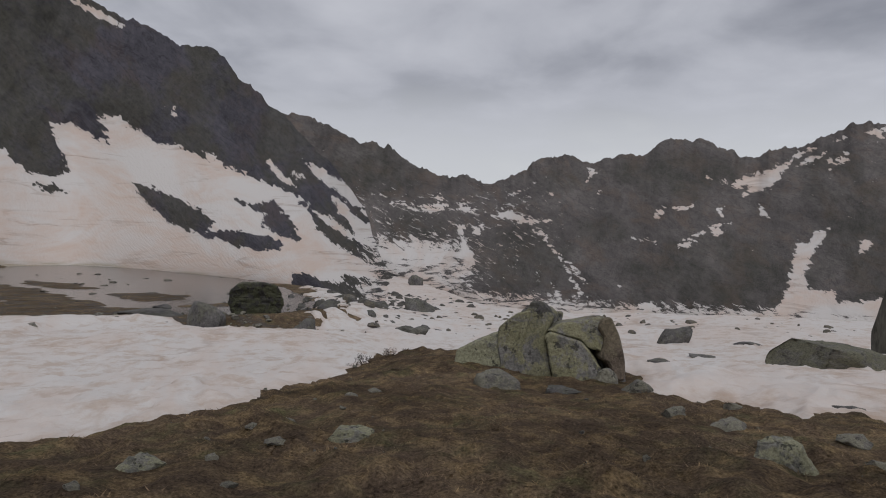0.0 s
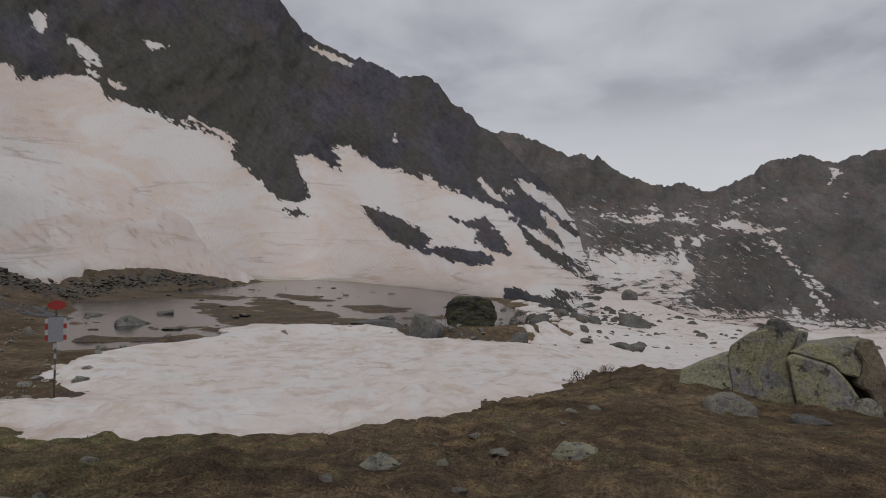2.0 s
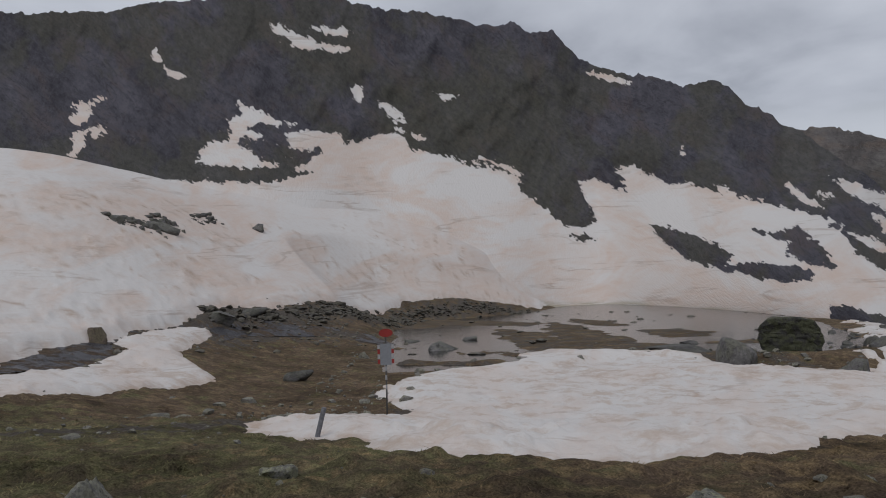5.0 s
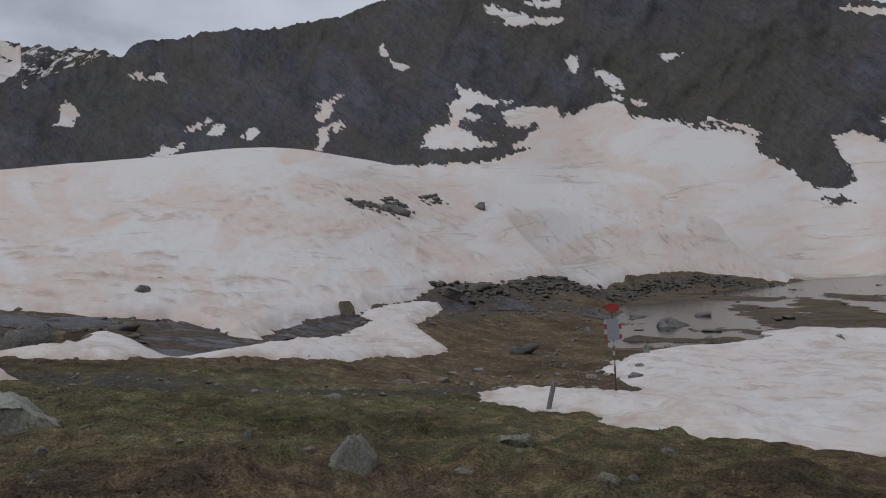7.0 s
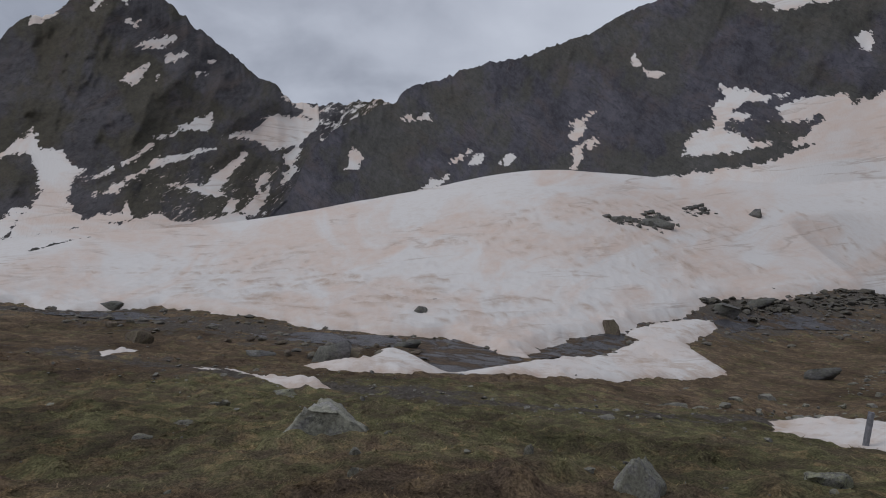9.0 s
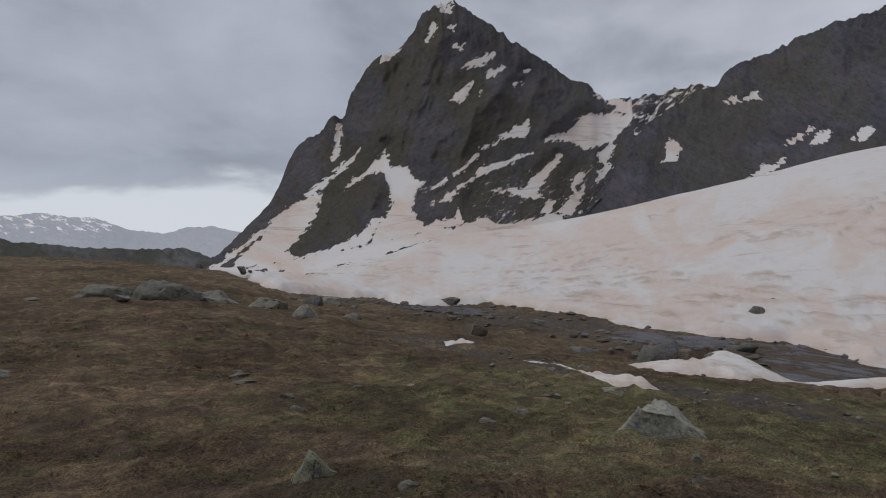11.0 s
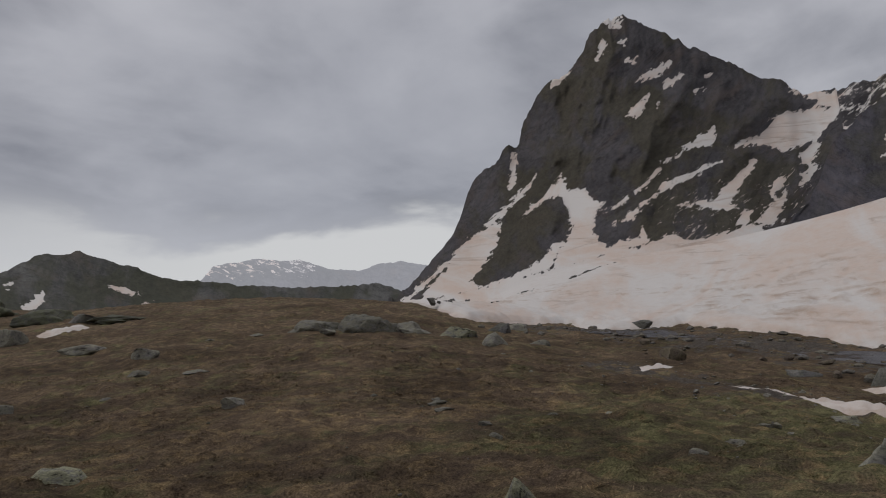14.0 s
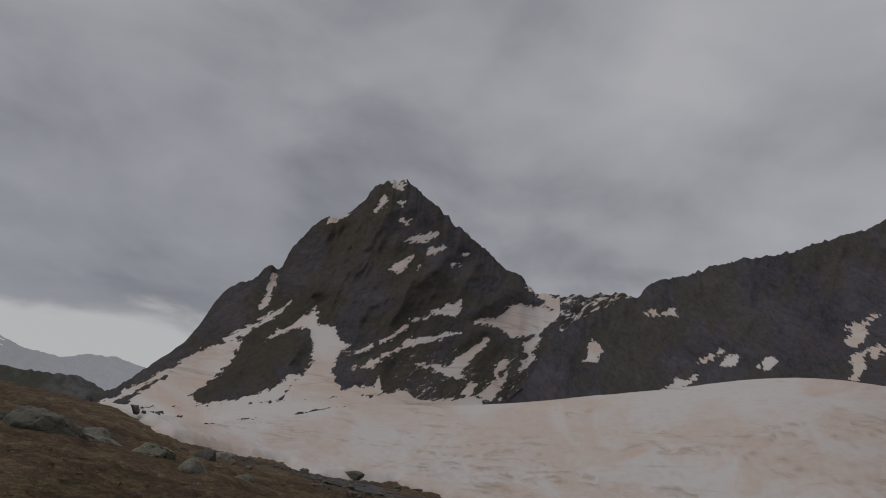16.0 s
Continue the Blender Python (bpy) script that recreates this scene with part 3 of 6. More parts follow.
MUD = [
    [(-45.6, 66.8), (-37.5, 59.4), (-28.9, 50.8), (-22.5, 44.4), (-17.9, 39.4), (-18.1, 35.8), (-21, 35.4), (-22.8, 33.6), (-30, 45), (-40, 58)],
    [(-49, 75.6), (-40.7, 70.4), (-33.2, 63), (-35.6, 62.4), (-42.6, 67.6)],
    [(-29.2, 57.4), (-24, 57), (-20.7, 52.4), (-23.1, 50.8)],
    [(-44.7, 54.7), (-37.6, 51.7), (-26.8, 42.8), (-21.3, 34.9), (-22.5, 33.2), (-25.6, 35.8), (-33.8, 44)],
    [(-19.7, 40.8), (-16, 39.1), (-14.9, 41.2), (-9.9, 36.1), (-8.7, 32.7), (-10.3, 32.2), (-14, 34.8), (-18.2, 37.8)],
    [(-72.6, 65.1), (-67.8, 70.6), (-58.3, 69.5), (-46.8, 65.2), (-45.3, 61.5), (-53.4, 61.4), (-56.9, 55.5), (-59, 53)],
]
SLOPE_FOOT = [(-26.6, -20.7), (-29.9, -20.6), (-37.1, -20.6), (-33.8, -16.6), (-36.2, -14.9), (-39.3, -13.8), (-35, -9.7), (-33.2, -7), (-30.7, -3.6), (-29.5, -0.6), (-29.6, 1.8), (-30.2, 2.2), (-29.3, 3.1), (-26.6, 4), (-26.6, 5.1), (-30.3, 7), (-34.1, 10.7), (-34.7, 12.6), (-38.4, 14.7), (-41.2, 18.3), (-46.5, 22.7), (-49.3, 27.2), (-49.3, 30.4), (-51.3, 32.8), (-53.8, 37.2), (-58.5, 44.9), (-67.5, 57.5), (-74.2, 68.2), (-74.5, 79.2), (-74.4, 92), (-74, 103.4)]

POND_OUTLINE = [(-54, 48.5), (-42.3, 36.8), (-33, 28.2), (-27.2, 23.8), (-23.8, 26.9), (-22.9, 29.7), (-24.3, 34), (-21.5, 39.5), (-14.5, 41), (-10.5, 43), (-8.5, 48), (-14, 62), (-22, 80), (-46, 112), (-78, 150), (-92, 140), (-72, 100), (-69, 81), (-69, 68), (-64.5, 58)]
SHORE_SNOW = [(-9, 39), (-7, 36), (2, 40), (6, 64), (14, 190), (-24, 190), (-18, 84), (-12, 60), (-8, 46)]
VALLEY = [(0.5, -26), (-3.2, -26.9), (-4.3, -28.5), (-5.4, -31.8), (-6.9, -31.7), (-8.6, -30.5), (-7.8, -27.6), (-6.5, -26.5), (-4.6, -24.3), (-4, -20.9), (-3, -19.9), (-2.3, -18.5), (0.5, -17)]
VALLEY_UPPER = [(-9.3, -60), (-8.5, -48.7), (-5.7, -48.5), (0, -50), (2, -75), (-10, -75), (-14, -68)]
VALLEY_THIN = [(-9.9, -31.4), (-11.3, -32.2), (-12.6, -31.6), (-10.7, -30.3)]
STRIP = [(-19.5, -9.1), (-21, -7.8), (-20.4, -7), (-18.8, -7.4), (-17.6, -7.1), (-17.9, -8.3)]
STRIP_LOW = [(-18.1, -6.5), (-17.9, -5.5), (-16.9, -4.2), (-16, -3.0), (-15.4, -1.8), (-14, -1.4), (-13.1, -0.8), (-13.1, -1.8), (-14.1, -2.8), (-15.8, -4), (-16.5, -5.3)]
SLOPE = SLOPE_FOOT + [(-84, 122), (-92, 132), (-130, 90), (-140, 0), (-130, -60), (-100, -95), (-60, -70)]

GZ = ground_height(GX, GY)
stream_line = [(-42.5, 38), (-44.5, 33), (-45, 26), (-39, 14), (-31, 7), (-27.5, 2), (-27.5, -4), (-30, -9), (-34, -15), (-32, -19)]


def along(x, y, line):
    """Distance to an open line in plan."""
    best = np.full(np.shape(x), 1e9)
    for (ax, ay), (bx, by) in zip(line, line[1:]):
        ex, ey = bx - ax, by - ay
        s = np.clip(((x - ax) * ex + (y - ay) * ey) / (ex * ex + ey * ey), 0, 1)
        best = np.minimum(best, np.hypot(x - ax - s * ex, y - ay - s * ey))
    return best


GRAVEL = 0.62 * np.clip(1.1 - along(GX, GY, stream_line) / 6.5, 0, 1)
SHORE = [(-37.5, 15), (-41.5, 18.5), (-45, 22.5), (-47.5, 27), (-48.8, 32), (-51.5, 37), (-56, 45), (-64.5, 57), (-71, 68), (-72, 79), (-72, 90), (-70, 98)]
path_line = [(-16, 16), (-13.5, 8), (-12, 4.5), (-14, 0), (-16, -4), (-19, -9)]
GRAVEL = np.maximum(GRAVEL, np.clip(0.62 - along(GX, GY, path_line) / 4.5, 0, 1))
GRAVEL = np.maximum(GRAVEL, np.clip(0.72 - along(GX, GY, SHORE) / 8, 0, 1))
GRAVEL = np.maximum(GRAVEL, 0.38 * smooth(-3, 1, inside(GX, GY, POND_OUTLINE)))
GRAVEL = np.where(within(GX, GY, MUD) > -1.5, 0.45, GRAVEL)


def straw_zone(x, y):
    """Where the mat is bleached: the rise to the south-west and the crown of the knoll."""
    return 0.35 * (1 - smooth(3.5, 9, np.hypot(x + 8.5, y + 7.5))) + 0.4 * (1 - smooth(5, 12, np.hypot(x - 1, (y - 8) * 0.8)))


def green_zone(x, y):
    """The damp hollow west of the knoll where the grass is already green."""
    u, w = (x + 11) * 0.16, (y - 2.5) * 0.13
    return 0.3 + 0.5 * (1 - smooth(0.55, 1.35, np.hypot(u, w) + 0.35 * fractal(x * 0.22, y * 0.22, octaves=3)))


ground = mesh_object("ground", np.stack([GX, GY, GZ], -1).reshape(-1, 3), lattice_faces(len(AZ), len(RR), closed=True), M_TURF, {"gravel": GRAVEL, "green": green_zone(GX, GY), "straw": straw_zone(GX, GY)})
tagged(ground, "brown alpine turf knoll with heath, moss and gravel", "ground", kind="structure")


SNOWTOPS = []


def snow_sheet(name, outlines, shrink, thick, width, ragged, label, swell=1.0, mat=None, ledges=0.0):
    """A bank of snow laid over the ground, thinning out to a ragged melting edge."""
    near = (GR < 230)
    d = np.full(GX.shape, -1e3)
    d[near] = np.max([inside(GX[near], GY[near], o) for o in outlines], axis=0)
    d = d - shrink + ragged * (fractal(GX * 0.7, GY * 0.7, octaves=4) * 0.6 + fractal(GX * 2.9, GY * 2.9, octaves=3) * 0.25)
    up = np.where(d > 0, 0.12 * np.minimum(d, 0.3) + thick * smooth(0, width, d), np.maximum(d * 0.5, -0.4))
    rolls = 0.10 * smooth(0, 4, d) * fractal(GX * 0.16, GY * 0.16, octaves=3) + 0.013 * smooth(0, 1, d) * fractal(GX * 1.4, GY * 0.9, octaves=3)
    z = GZ + up + swell * rolls
    # old melt terraces, each with a dirty lip
    tread = GR * 0.3 + 1.6 * fractal(GX * 0.07, GY * 0.07, octaves=3) + 0.3 * fractal(GX * 0.5, GY * 0.5, octaves=3)
    tread = tread - np.floor(tread)
    held_up = ledges * smooth(0.6, 2.5, d) * (1 - smooth(12, 24, d)) * smooth(-0.35, 0.25, fractal(GX * 0.09 + 5, GY * 0.09, octaves=3))
    z = z + held_up * (0.8 - tread) * smooth(0.0, 0.16, tread)
    lip = smooth(0, 0.05, held_up) * smooth(0.0, 0.05, tread) * (1 - smooth(0.10, 0.26, tread))
    lip = np.maximum(lip, 0.8 * (1 - smooth(0.05, 0.5, d)))
    SNOWTOPS.append((outlines, shrink, thick, width))
    f = lattice_faces(len(AZ), len(RR), d > -0.6, closed=True)
    rise = np.degrees(np.arctan2(z - EYE, GR))
    v, f, at = compact(np.stack([GX, GY, z], -1).reshape(-1, 3), f, {"a": GA, "e": rise, "lip": lip})
    ob = mesh_object(name, v, f, mat or M_SNOW, {"lip": at["lip"]})
    face = ob.data.attributes.new("face", "FLOAT_VECTOR", "POINT")
    face.data.foreach_set("vector", np.stack([at["a"], at["e"], 0 * at["e"]], -1).astype(np.float32).ravel())
    return tagged(ob, label, "snow", kind="stuff")


snow_sheet("snow_tongue", [TONGUE], 0, 0.22, 1.6, 0.35, "dirty melting snow tongue between turf and pond")
snow_sheet("lake_snow", [LAKE_SNOW], 0, 0.25, 1.4, 0.4, "wide snow cover over the frozen lake shore")
snow_sheet("stream_snow", [BANK, BANK_STRIP, BRIDGE], 0.15, 0.16, 0.8, 0.35, "melting snow bank along the stream")
snow_sheet("stream_snow", [STRIP], 0.55, 0.05, 0.4, 0.5, "small last patch of snow beside the stream")
snow_sheet("stream_snow", [STRIP_LOW], 0.2, 0.06, 0.5, 0.4, "thin last strips of snow beside the stream")
snow_sheet("shore_snow", [SHORE_SNOW], 0.6, 0.12, 1.0, 3.4, "broken snow between dark rocks on the shore")
snow_sheet("valley_snow", [VALLEY, VALLEY_UPPER, VALLEY_THIN], 0, 0.2, 1.0, 0.6, "melting snow patch among rocks and turf")
snow_sheet("snow_slope", [SLOPE], 0, 0.42, 0.9, 0.5, "long snow slope stained rusty pink by dust", mat=M_FIRN, ledges=0.3)


def flat_water(name, outline, z, label):
    """A level sheet of water that reaches a little way under its banks."""
    cx, cy = np.mean(outline, axis=0)
    pts = [(x + 2.5 * (x - cx) / math.hypot(x - cx, y - cy), y + 2.5 * (y - cy) / math.hypot(x - cx, y - cy), z) for x, y in outline]
    bm = bmesh.new()
    bm.faces.new([bm.verts.new(p) for p in pts])
    bmesh.ops.triangulate(bm, faces=bm.faces)
    bmesh.ops.recalc_face_normals(bm, faces=bm.faces)
    if sum(f.normal.z for f in bm.faces) < 0:
        bmesh.ops.reverse_faces(bm, faces=bm.faces)
    me = bpy.data.meshes.new(name)
    bm.to_mesh(me)
    bm.free()
    me.materials.append(M_WATER)
    return tagged(new(name, me), label, "water", kind="structure")


def stream_water(name, line, widths, label):
    """A ribbon of running water laid in the stream bed."""
    pts, n = np.array(line, float), 160
    s = np.linspace(0, len(line) - 1, n)
    x, y, w = (softened(np.interp(s, np.arange(len(line)), v), 1, 8) for v in (pts[:, 0], pts[:, 1], np.array(widths, float)))
    tx, ty = np.gradient(x), np.gradient(y)
    k = np.hypot(tx, ty)
    across = np.linspace(-1, 1, 13)
    X = x[:, None] - (ty / k * w)[:, None] * across * (1 + 0.35 * fractal(s * 3.1, s * 0)[:, None])
    Y = y[:, None] + (tx / k * w)[:, None] * across * (1 + 0.35 * fractal(s * 3.1, s * 0 + 5)[:, None])
    Z = ground_height(X, Y) * 0.5 + lie(X, Y) * 0.5 + 0.015
    ob = mesh_object(name, np.stack([X, Y, Z], -1).reshape(-1, 3), lattice_faces(n, 13), M_STREAM)
    return tagged(ob, label, "water", kind="structure")


def softened(values, step, width):
    n = max(1, int(width / step))
    k = np.hanning(2 * n + 3)
    return np.convolve(np.pad(values, n + 1, "edge"), k / k.sum(), "valid")


def pool(name, outline, label):
    """A shallow pool of running water that follows the bed of the stream."""
    near = GR < 60
    d = np.full(GX.shape, -9.0)
    d[near] = inside(GX[near], GY[near], outline) + 0.6 * fractal(GX[near] * 0.9, GY[near] * 0.9, octaves=4)
    f = lattice_faces(len(AZ), len(RR), d > 0, closed=True)
    z = np.where(near, lie(GX, GY) - 0.03 + 0.012 * fractal(GX * 1.3, GY * 1.3, octaves=3), 0)
    v, f, _ = compact(np.stack([GX, GY, z], -1).reshape(-1, 3), f, {})
    return tagged(mesh_object(name, v, f, M_STREAM), label, "water", kind="structure")


pool("water", POOL_LOWER, "dark meltwater pool under the lip of the snow")
pool("water", POOL_UPPER, "dark meltwater pool between two banks of snow")
pool("water", POOL_WEST, "dark shallow pool among brown stones")
stream_water("stream", stream_line, (2.2, 2.0, 1.8, 1.3, 1.8, 2.2, 1.6, 1.2, 1.5, 1.0), "shallow dark stream of meltwater over stones")
flat_water("water", POND_OUTLINE, POND, "still grey melt pond mirroring snow")



def snow_depth(x, y):
    """Depth of the snow lying at a plan point."""
    best = 0.0
    for outlines, shrink, thick, width in SNOWTOPS:
        d = max(float(inside(np.array([x]), np.array([y]), o)[0]) for o in outlines) - shrink
        best = max(best, float(thick * smooth(0, width, d)) if d > 0 else 0.0)
    return best


# ---- mountains: ridge lines as bearing and rise in degrees seen from the knoll ----
RIDGE_GREEN = [(1, -4), (4, 0), (7, 3.6), (10, 7.2), (11.9, 9), (13.9, 11), (15.4, 11.9), (16, 12.8), (17.7, 13.9), (19, 15.4), (20.1, 16.1), (22.3, 15.9), (25.1, 17.2), (27.1, 17.6), (29.8, 18.5), (32, 20.4), (33, 21.7), (35, 21.7), (36.5, 22.7), (38.1, 22.4), (40.6, 22.9), (42.7, 23.5), (45.2, 23.9), (47.2, 24.1), (50.1, 24.5), (50.5, 24.6), (55, 25.5), (59, 25), (65, 24), (66.3, 23.7), (68.2, 23.3), (71.9, 22.1), (75, 21.8), (77.1, 21.2), (81.2, 21), (84.3, 20.3), (88.3, 19.3), (88.9, 18.6), (90.6, 18), (93.6, 16.9), (96.7, 14.7), (99, 10.5)]
RIDGE_CIRQUE = [(-34.4, 9.3), (-33.1, 9.8), (-32, 9.6), (-30.5, 8.9), (-29, 8), (-27.5, 8.3), (-26.7, 8.1), (-25.9, 7.3), (-23.8, 8.2), (-22.5, 9), (-19.9, 9.3), (-18.3, 9), (-17.2, 7.9), (-15.4, 8.2), (-14.2, 7.9), (-13, 7.3), (-12.1, 7.7), (-10.6, 8.3), (-8.4, 7.9), (-7.4, 7.2), (-5.7, 6.2), (-3.7, 5.7), (-2.2, 6.4), (-0.7, 6.3), (0.8, 6.6), (2.3, 7.1), (3.8, 8.1), (4.8, 8.9), (7.3, 9.2), (9.3, 9.8), (10.3, 10.3), (11.3, 10.9), (13.2, 11.3), (13.9, 11), (15.6, 11.6)]
RIDGE_PEAK = [(97.8, 18.4), (99, 19.1), (99.6, 20), (101.1, 20.4), (101.6, 21), (104, 22.7), (106.5, 24.5), (108.5, 25.8), (110, 26.9), (111.5, 27.6), (112.9, 27.6), (114.5, 26.7), (115.6, 25.4), (117, 24.3), (118.5, 23.6), (119.6, 23.5), (120.9, 22.2), (122.2, 20.3), (122.8, 18.4), (124.1, 18.3), (125.1, 17), (126.8, 16), (127.8, 14.5), (128.3, 13.1), (129.3, 11.1), (130.7, 9.2), (132.1, 7.3), (133.6, 5.9)]
RIDGE_SADDLE = [(86.5, 17.6), (88.4, 18.2), (90.3, 18.5), (92.1, 18.6), (94, 18.4), (95.9, 18.3), (97.8, 18.4), (101.7, 18.5)]
RIDGE_HAZY = [(127.8, 7.4), (130.1, 8.4), (133.1, 9.1), (135.1, 9), (136.7, 8.4), (139.7, 8.7), (142.1, 9.6), (143.7, 9.5), (145.7, 9.7), (147.2, 9.5), (149.3, 9.1), (150.3, 7.9), (150.8, 7.5)]
RIDGE_SOUTH = [(132.4, 5.6), (133.8, 6.8), (135.3, 7.2), (137.1, 7.1), (140.4, 7.1), (145.4, 7.3), (149.8, 7.8), (153.2, 8.1), (155, 8.9), (157.3, 9.5), (158.7, 9.9), (159.3, 10.3), (160.5, 9.8), (161.3, 9.9), (162.2, 9.7), (163.9, 8.6), (165.4, 8.1), (167.4, 8.1), (168.9, 8.9), (170.6, 8.8), (171.9, 8.7), (172.6, 9.3), (173.4, 9.7)]
SNOW_APRON = [(73.3, 10.4), (71.3, 10.2), (67.7, 10), (63.8, 9.9), (60.2, 9.9), (57.2, 10.2), (53.8, 11.3), (51.9, 12.5), (50.4, 13.7), (49, 14.1), (47.5, 13.5), (45.6, 12.5), (43.1, 12), (40.6, 11.3), (38.6, 10.9), (42.5, 11.8), (41.3, 11.1), (39.5, 10.9), (38.1, 10.5), (37, 9.9), (36.5, 8.8), (35.6, 8), (34.9, 7.1), (33.4, 6.1), (32.7, 5.3), (31.5, 5.1), (30, 5.4), (30.5, 7.1), (31.4, 8.9), (30.1, 9.2), (29, 8.6), (27.3, 7.8), (27.8, 9.2), (28.4, 10), (26.9, 10), (24.7, 8.7), (22, 7.9), (19.9, 7), (16.9, 6), (14.1, 5.2), (11.8, 3.9), (8.7, 1.8), (5.2, -0.1), (2.1, -2.5), (-1.3, -4.2), (-4.5, -5.4), (-2, -7), (73.2, -7)]
ISLE_LONG = [(25.9, 5.1), (24.3, 4.7), (22.5, 3.9), (20.8, 3), (19.7, 2.1), (20, 1.3), (17.7, 1.2), (13.9, 0.6), (14.2, -0), (16.1, -0.4), (18.4, 0.4), (20.7, 1), (22.9, 1.9), (24.4, 3.1)]
ISLE_SHORT = [(18.1, 4.1), (16.6, 3.7), (14.8, 4), (13.5, 2.8), (12.5, 0.7), (14.2, 1.1), (15.7, 2), (15.4, 2.8)]

RIDGE_PEAK = [(a - 1.0 * float(smooth(113, 119, a) * (1 - smooth(129.5, 133, a))), e) for a, e in RIDGE_PEAK]
RIDGE_GREEN += [(100.5, 9.2), (102, 7.4), (103.5, 5.0)]
PATCHES = {}


def patch(kind, *outline):
    """One snow patch (or bare rock patch) on a mountain face, by bearing and rise."""
    PATCHES.setdefault(kind, []).append(outline)


patch("peak", (134.4, 4.9), (132.6, 6.1), (130.2, 7.9), (127.7, 10), (125.7, 11.5), (124, 12.1), (124.3, 10.7), (124.9, 9.5), (126.2, 8), (127, 6.9), (126.5, 6.4), (124.2, 6.9), (122.2, 7.4), (120.1, 8.9), (119.5, 9.6), (118.7, 9.8), (119.7, 8.1), (121.4, 6.9), (119.7, 7.6), (118.7, 9.7), (118.2, 9.8), (117.7, 11.8), (118.2, 13.6), (118.7, 13.9), (120, 13.6), (121.8, 12.3), (120, 13.9), (118.9, 14.8), (118.2, 15.7), (117.9, 14.8), (117.9, 14.3), (116.6, 14.2), (115.6, 13.2), (114.6, 13), (115.2, 12.3), (116, 11.7), (116, 10.5), (115.3, 9.4), (114.9, 8.9), (113.6, 9.5), (112.1, 9.5), (111.8, 10.3), (111.2, 9))
patch("peak", (134.4, 4.9), (111.2, 9), (109.7, 9.2), (109.2, 9.4), (108.3, 8.8), (105.9, 8.9), (104.1, 9.3), (102.7, 9.6), (102.6, 4.5), (117.5, 1.3), (133.9, 1.6))
patch("peak", (123.6, 13.2), (122, 14.4), (120.5, 15.9), (121.2, 14.9), (122.5, 13.7), (123.6, 12.7), (125.2, 11.5), (125.4, 12))
patch("peak", (122.4, 18), (122.1, 17.2), (122.4, 15.2), (123, 14.7), (122.7, 16.2))
patch("peak", (114.9, 11.9), (112.6, 13), (111.3, 13.9), (109.2, 15.5), (107.6, 16.3), (106.6, 17), (105, 17.8), (105.4, 16.4), (107.1, 16.3), (108.7, 15.8), (110, 15.1), (111.8, 13.5), (113.7, 12.3))
patch("peak", (111.7, 12.2), (110.4, 13.1), (109.1, 13.9), (106.8, 14.6), (104.9, 14.9), (106.4, 14.3), (108.8, 13.6), (110.1, 12.9))
patch("peak", (108.4, 11.8), (107.1, 11.9), (105.7, 11.7), (104.9, 12.7), (103.8, 13.5), (102.5, 14.6), (102.3, 14.3), (103.2, 13.5), (104.2, 12.1), (104.8, 11.2), (104.1, 10.9), (105.3, 10.9), (107.1, 11.4))
patch("peak", (104.3, 15.8), (102.8, 16.1), (101.6, 16.4), (100.3, 17.6), (99, 17.6), (97.6, 17.5), (96.4, 17.2), (98, 18.4), (99.2, 19.6), (97.6, 19.1), (97.1, 18.4), (95.8, 18.1), (95.9, 17.2), (96.7, 16.4), (97.5, 15.6), (98.2, 15.1), (99.8, 14.9), (100.7, 15), (101.5, 15.7))
patch("peak", (99.2, 14.2), (98, 15.2), (97.7, 14.7), (98.4, 13.6), (98.2, 13.1), (98.8, 12.1), (99.5, 11.7), (99.6, 12.1), (98.9, 13))
patch("peak", (100, 9.4), (99, 10.7), (97.6, 11.7), (95.7, 12.8), (96.7, 11.6), (98.1, 10.6), (99.1, 9.8))
patch("peak", (103.6, 9), (102.6, 9.9), (101.4, 10.9), (100.6, 11.6), (101, 10.4), (101.5, 9.5), (102.7, 9.2))
patch("peak", (101.7, 11.9), (100.9, 12.8), (100.5, 12.9), (100.8, 12.3), (101.5, 11.4))
patch("peak", (104.5, 9.5), (103.7, 10.7), (103.2, 10.4), (103.6, 9.5))
patch("peak", (114, 10.9), (112.7, 11.6), (112, 11.8), (112.7, 11.1))
patch("peak", (110.9, 22.4), (109.8, 23), (107.9, 23.5), (108.5, 22.8), (109.6, 22.5))
patch("peak", (108.6, 21.5), (108.3, 22.1), (106.8, 22.3), (107.6, 21.8))
patch("peak", (112, 19.7), (111, 20.5), (110, 21.1), (110.6, 20), (111.4, 19.7))
patch("peak", (106.3, 20.9), (105.3, 20.8), (106, 20.7))
patch("peak", (112.6, 27.2), (111.5, 27.4), (111.6, 26.9))
patch("peak", (112, 25.8), (111.3, 26), (111.5, 25.6))
patch("peak", (111.5, 24.2), (110.5, 24.4), (110.8, 23.8))
patch("peak", (118.4, 23.2), (117.4, 24.3), (116.2, 24.6), (117.2, 23.6))
patch("peak", (114.2, 24.8), (113.2, 26.1), (113.1, 25.7), (113.9, 24.7))
patch("peak", (113.3, 27.6), (112.3, 28), (111.1, 27.7), (112.6, 27.4))
patch("peak", (109.5, 20.3), (109.1, 20.5), (109.3, 20.2))
patch("peak", (105.1, 21.8), (104.7, 21.9), (104.8, 21.6))
patch("peak_rock", (131.6, 4.6), (129.7, 4.6), (127.2, 4.4), (123.8, 4.2), (122.8, 4.1), (125.2, 3.9), (127.7, 4.1), (130.1, 4.4))
patch("peak_rock", (117, 5.6), (115.3, 6.3), (112.8, 6.9), (111.3, 7), (113.3, 6.6), (115.3, 6))
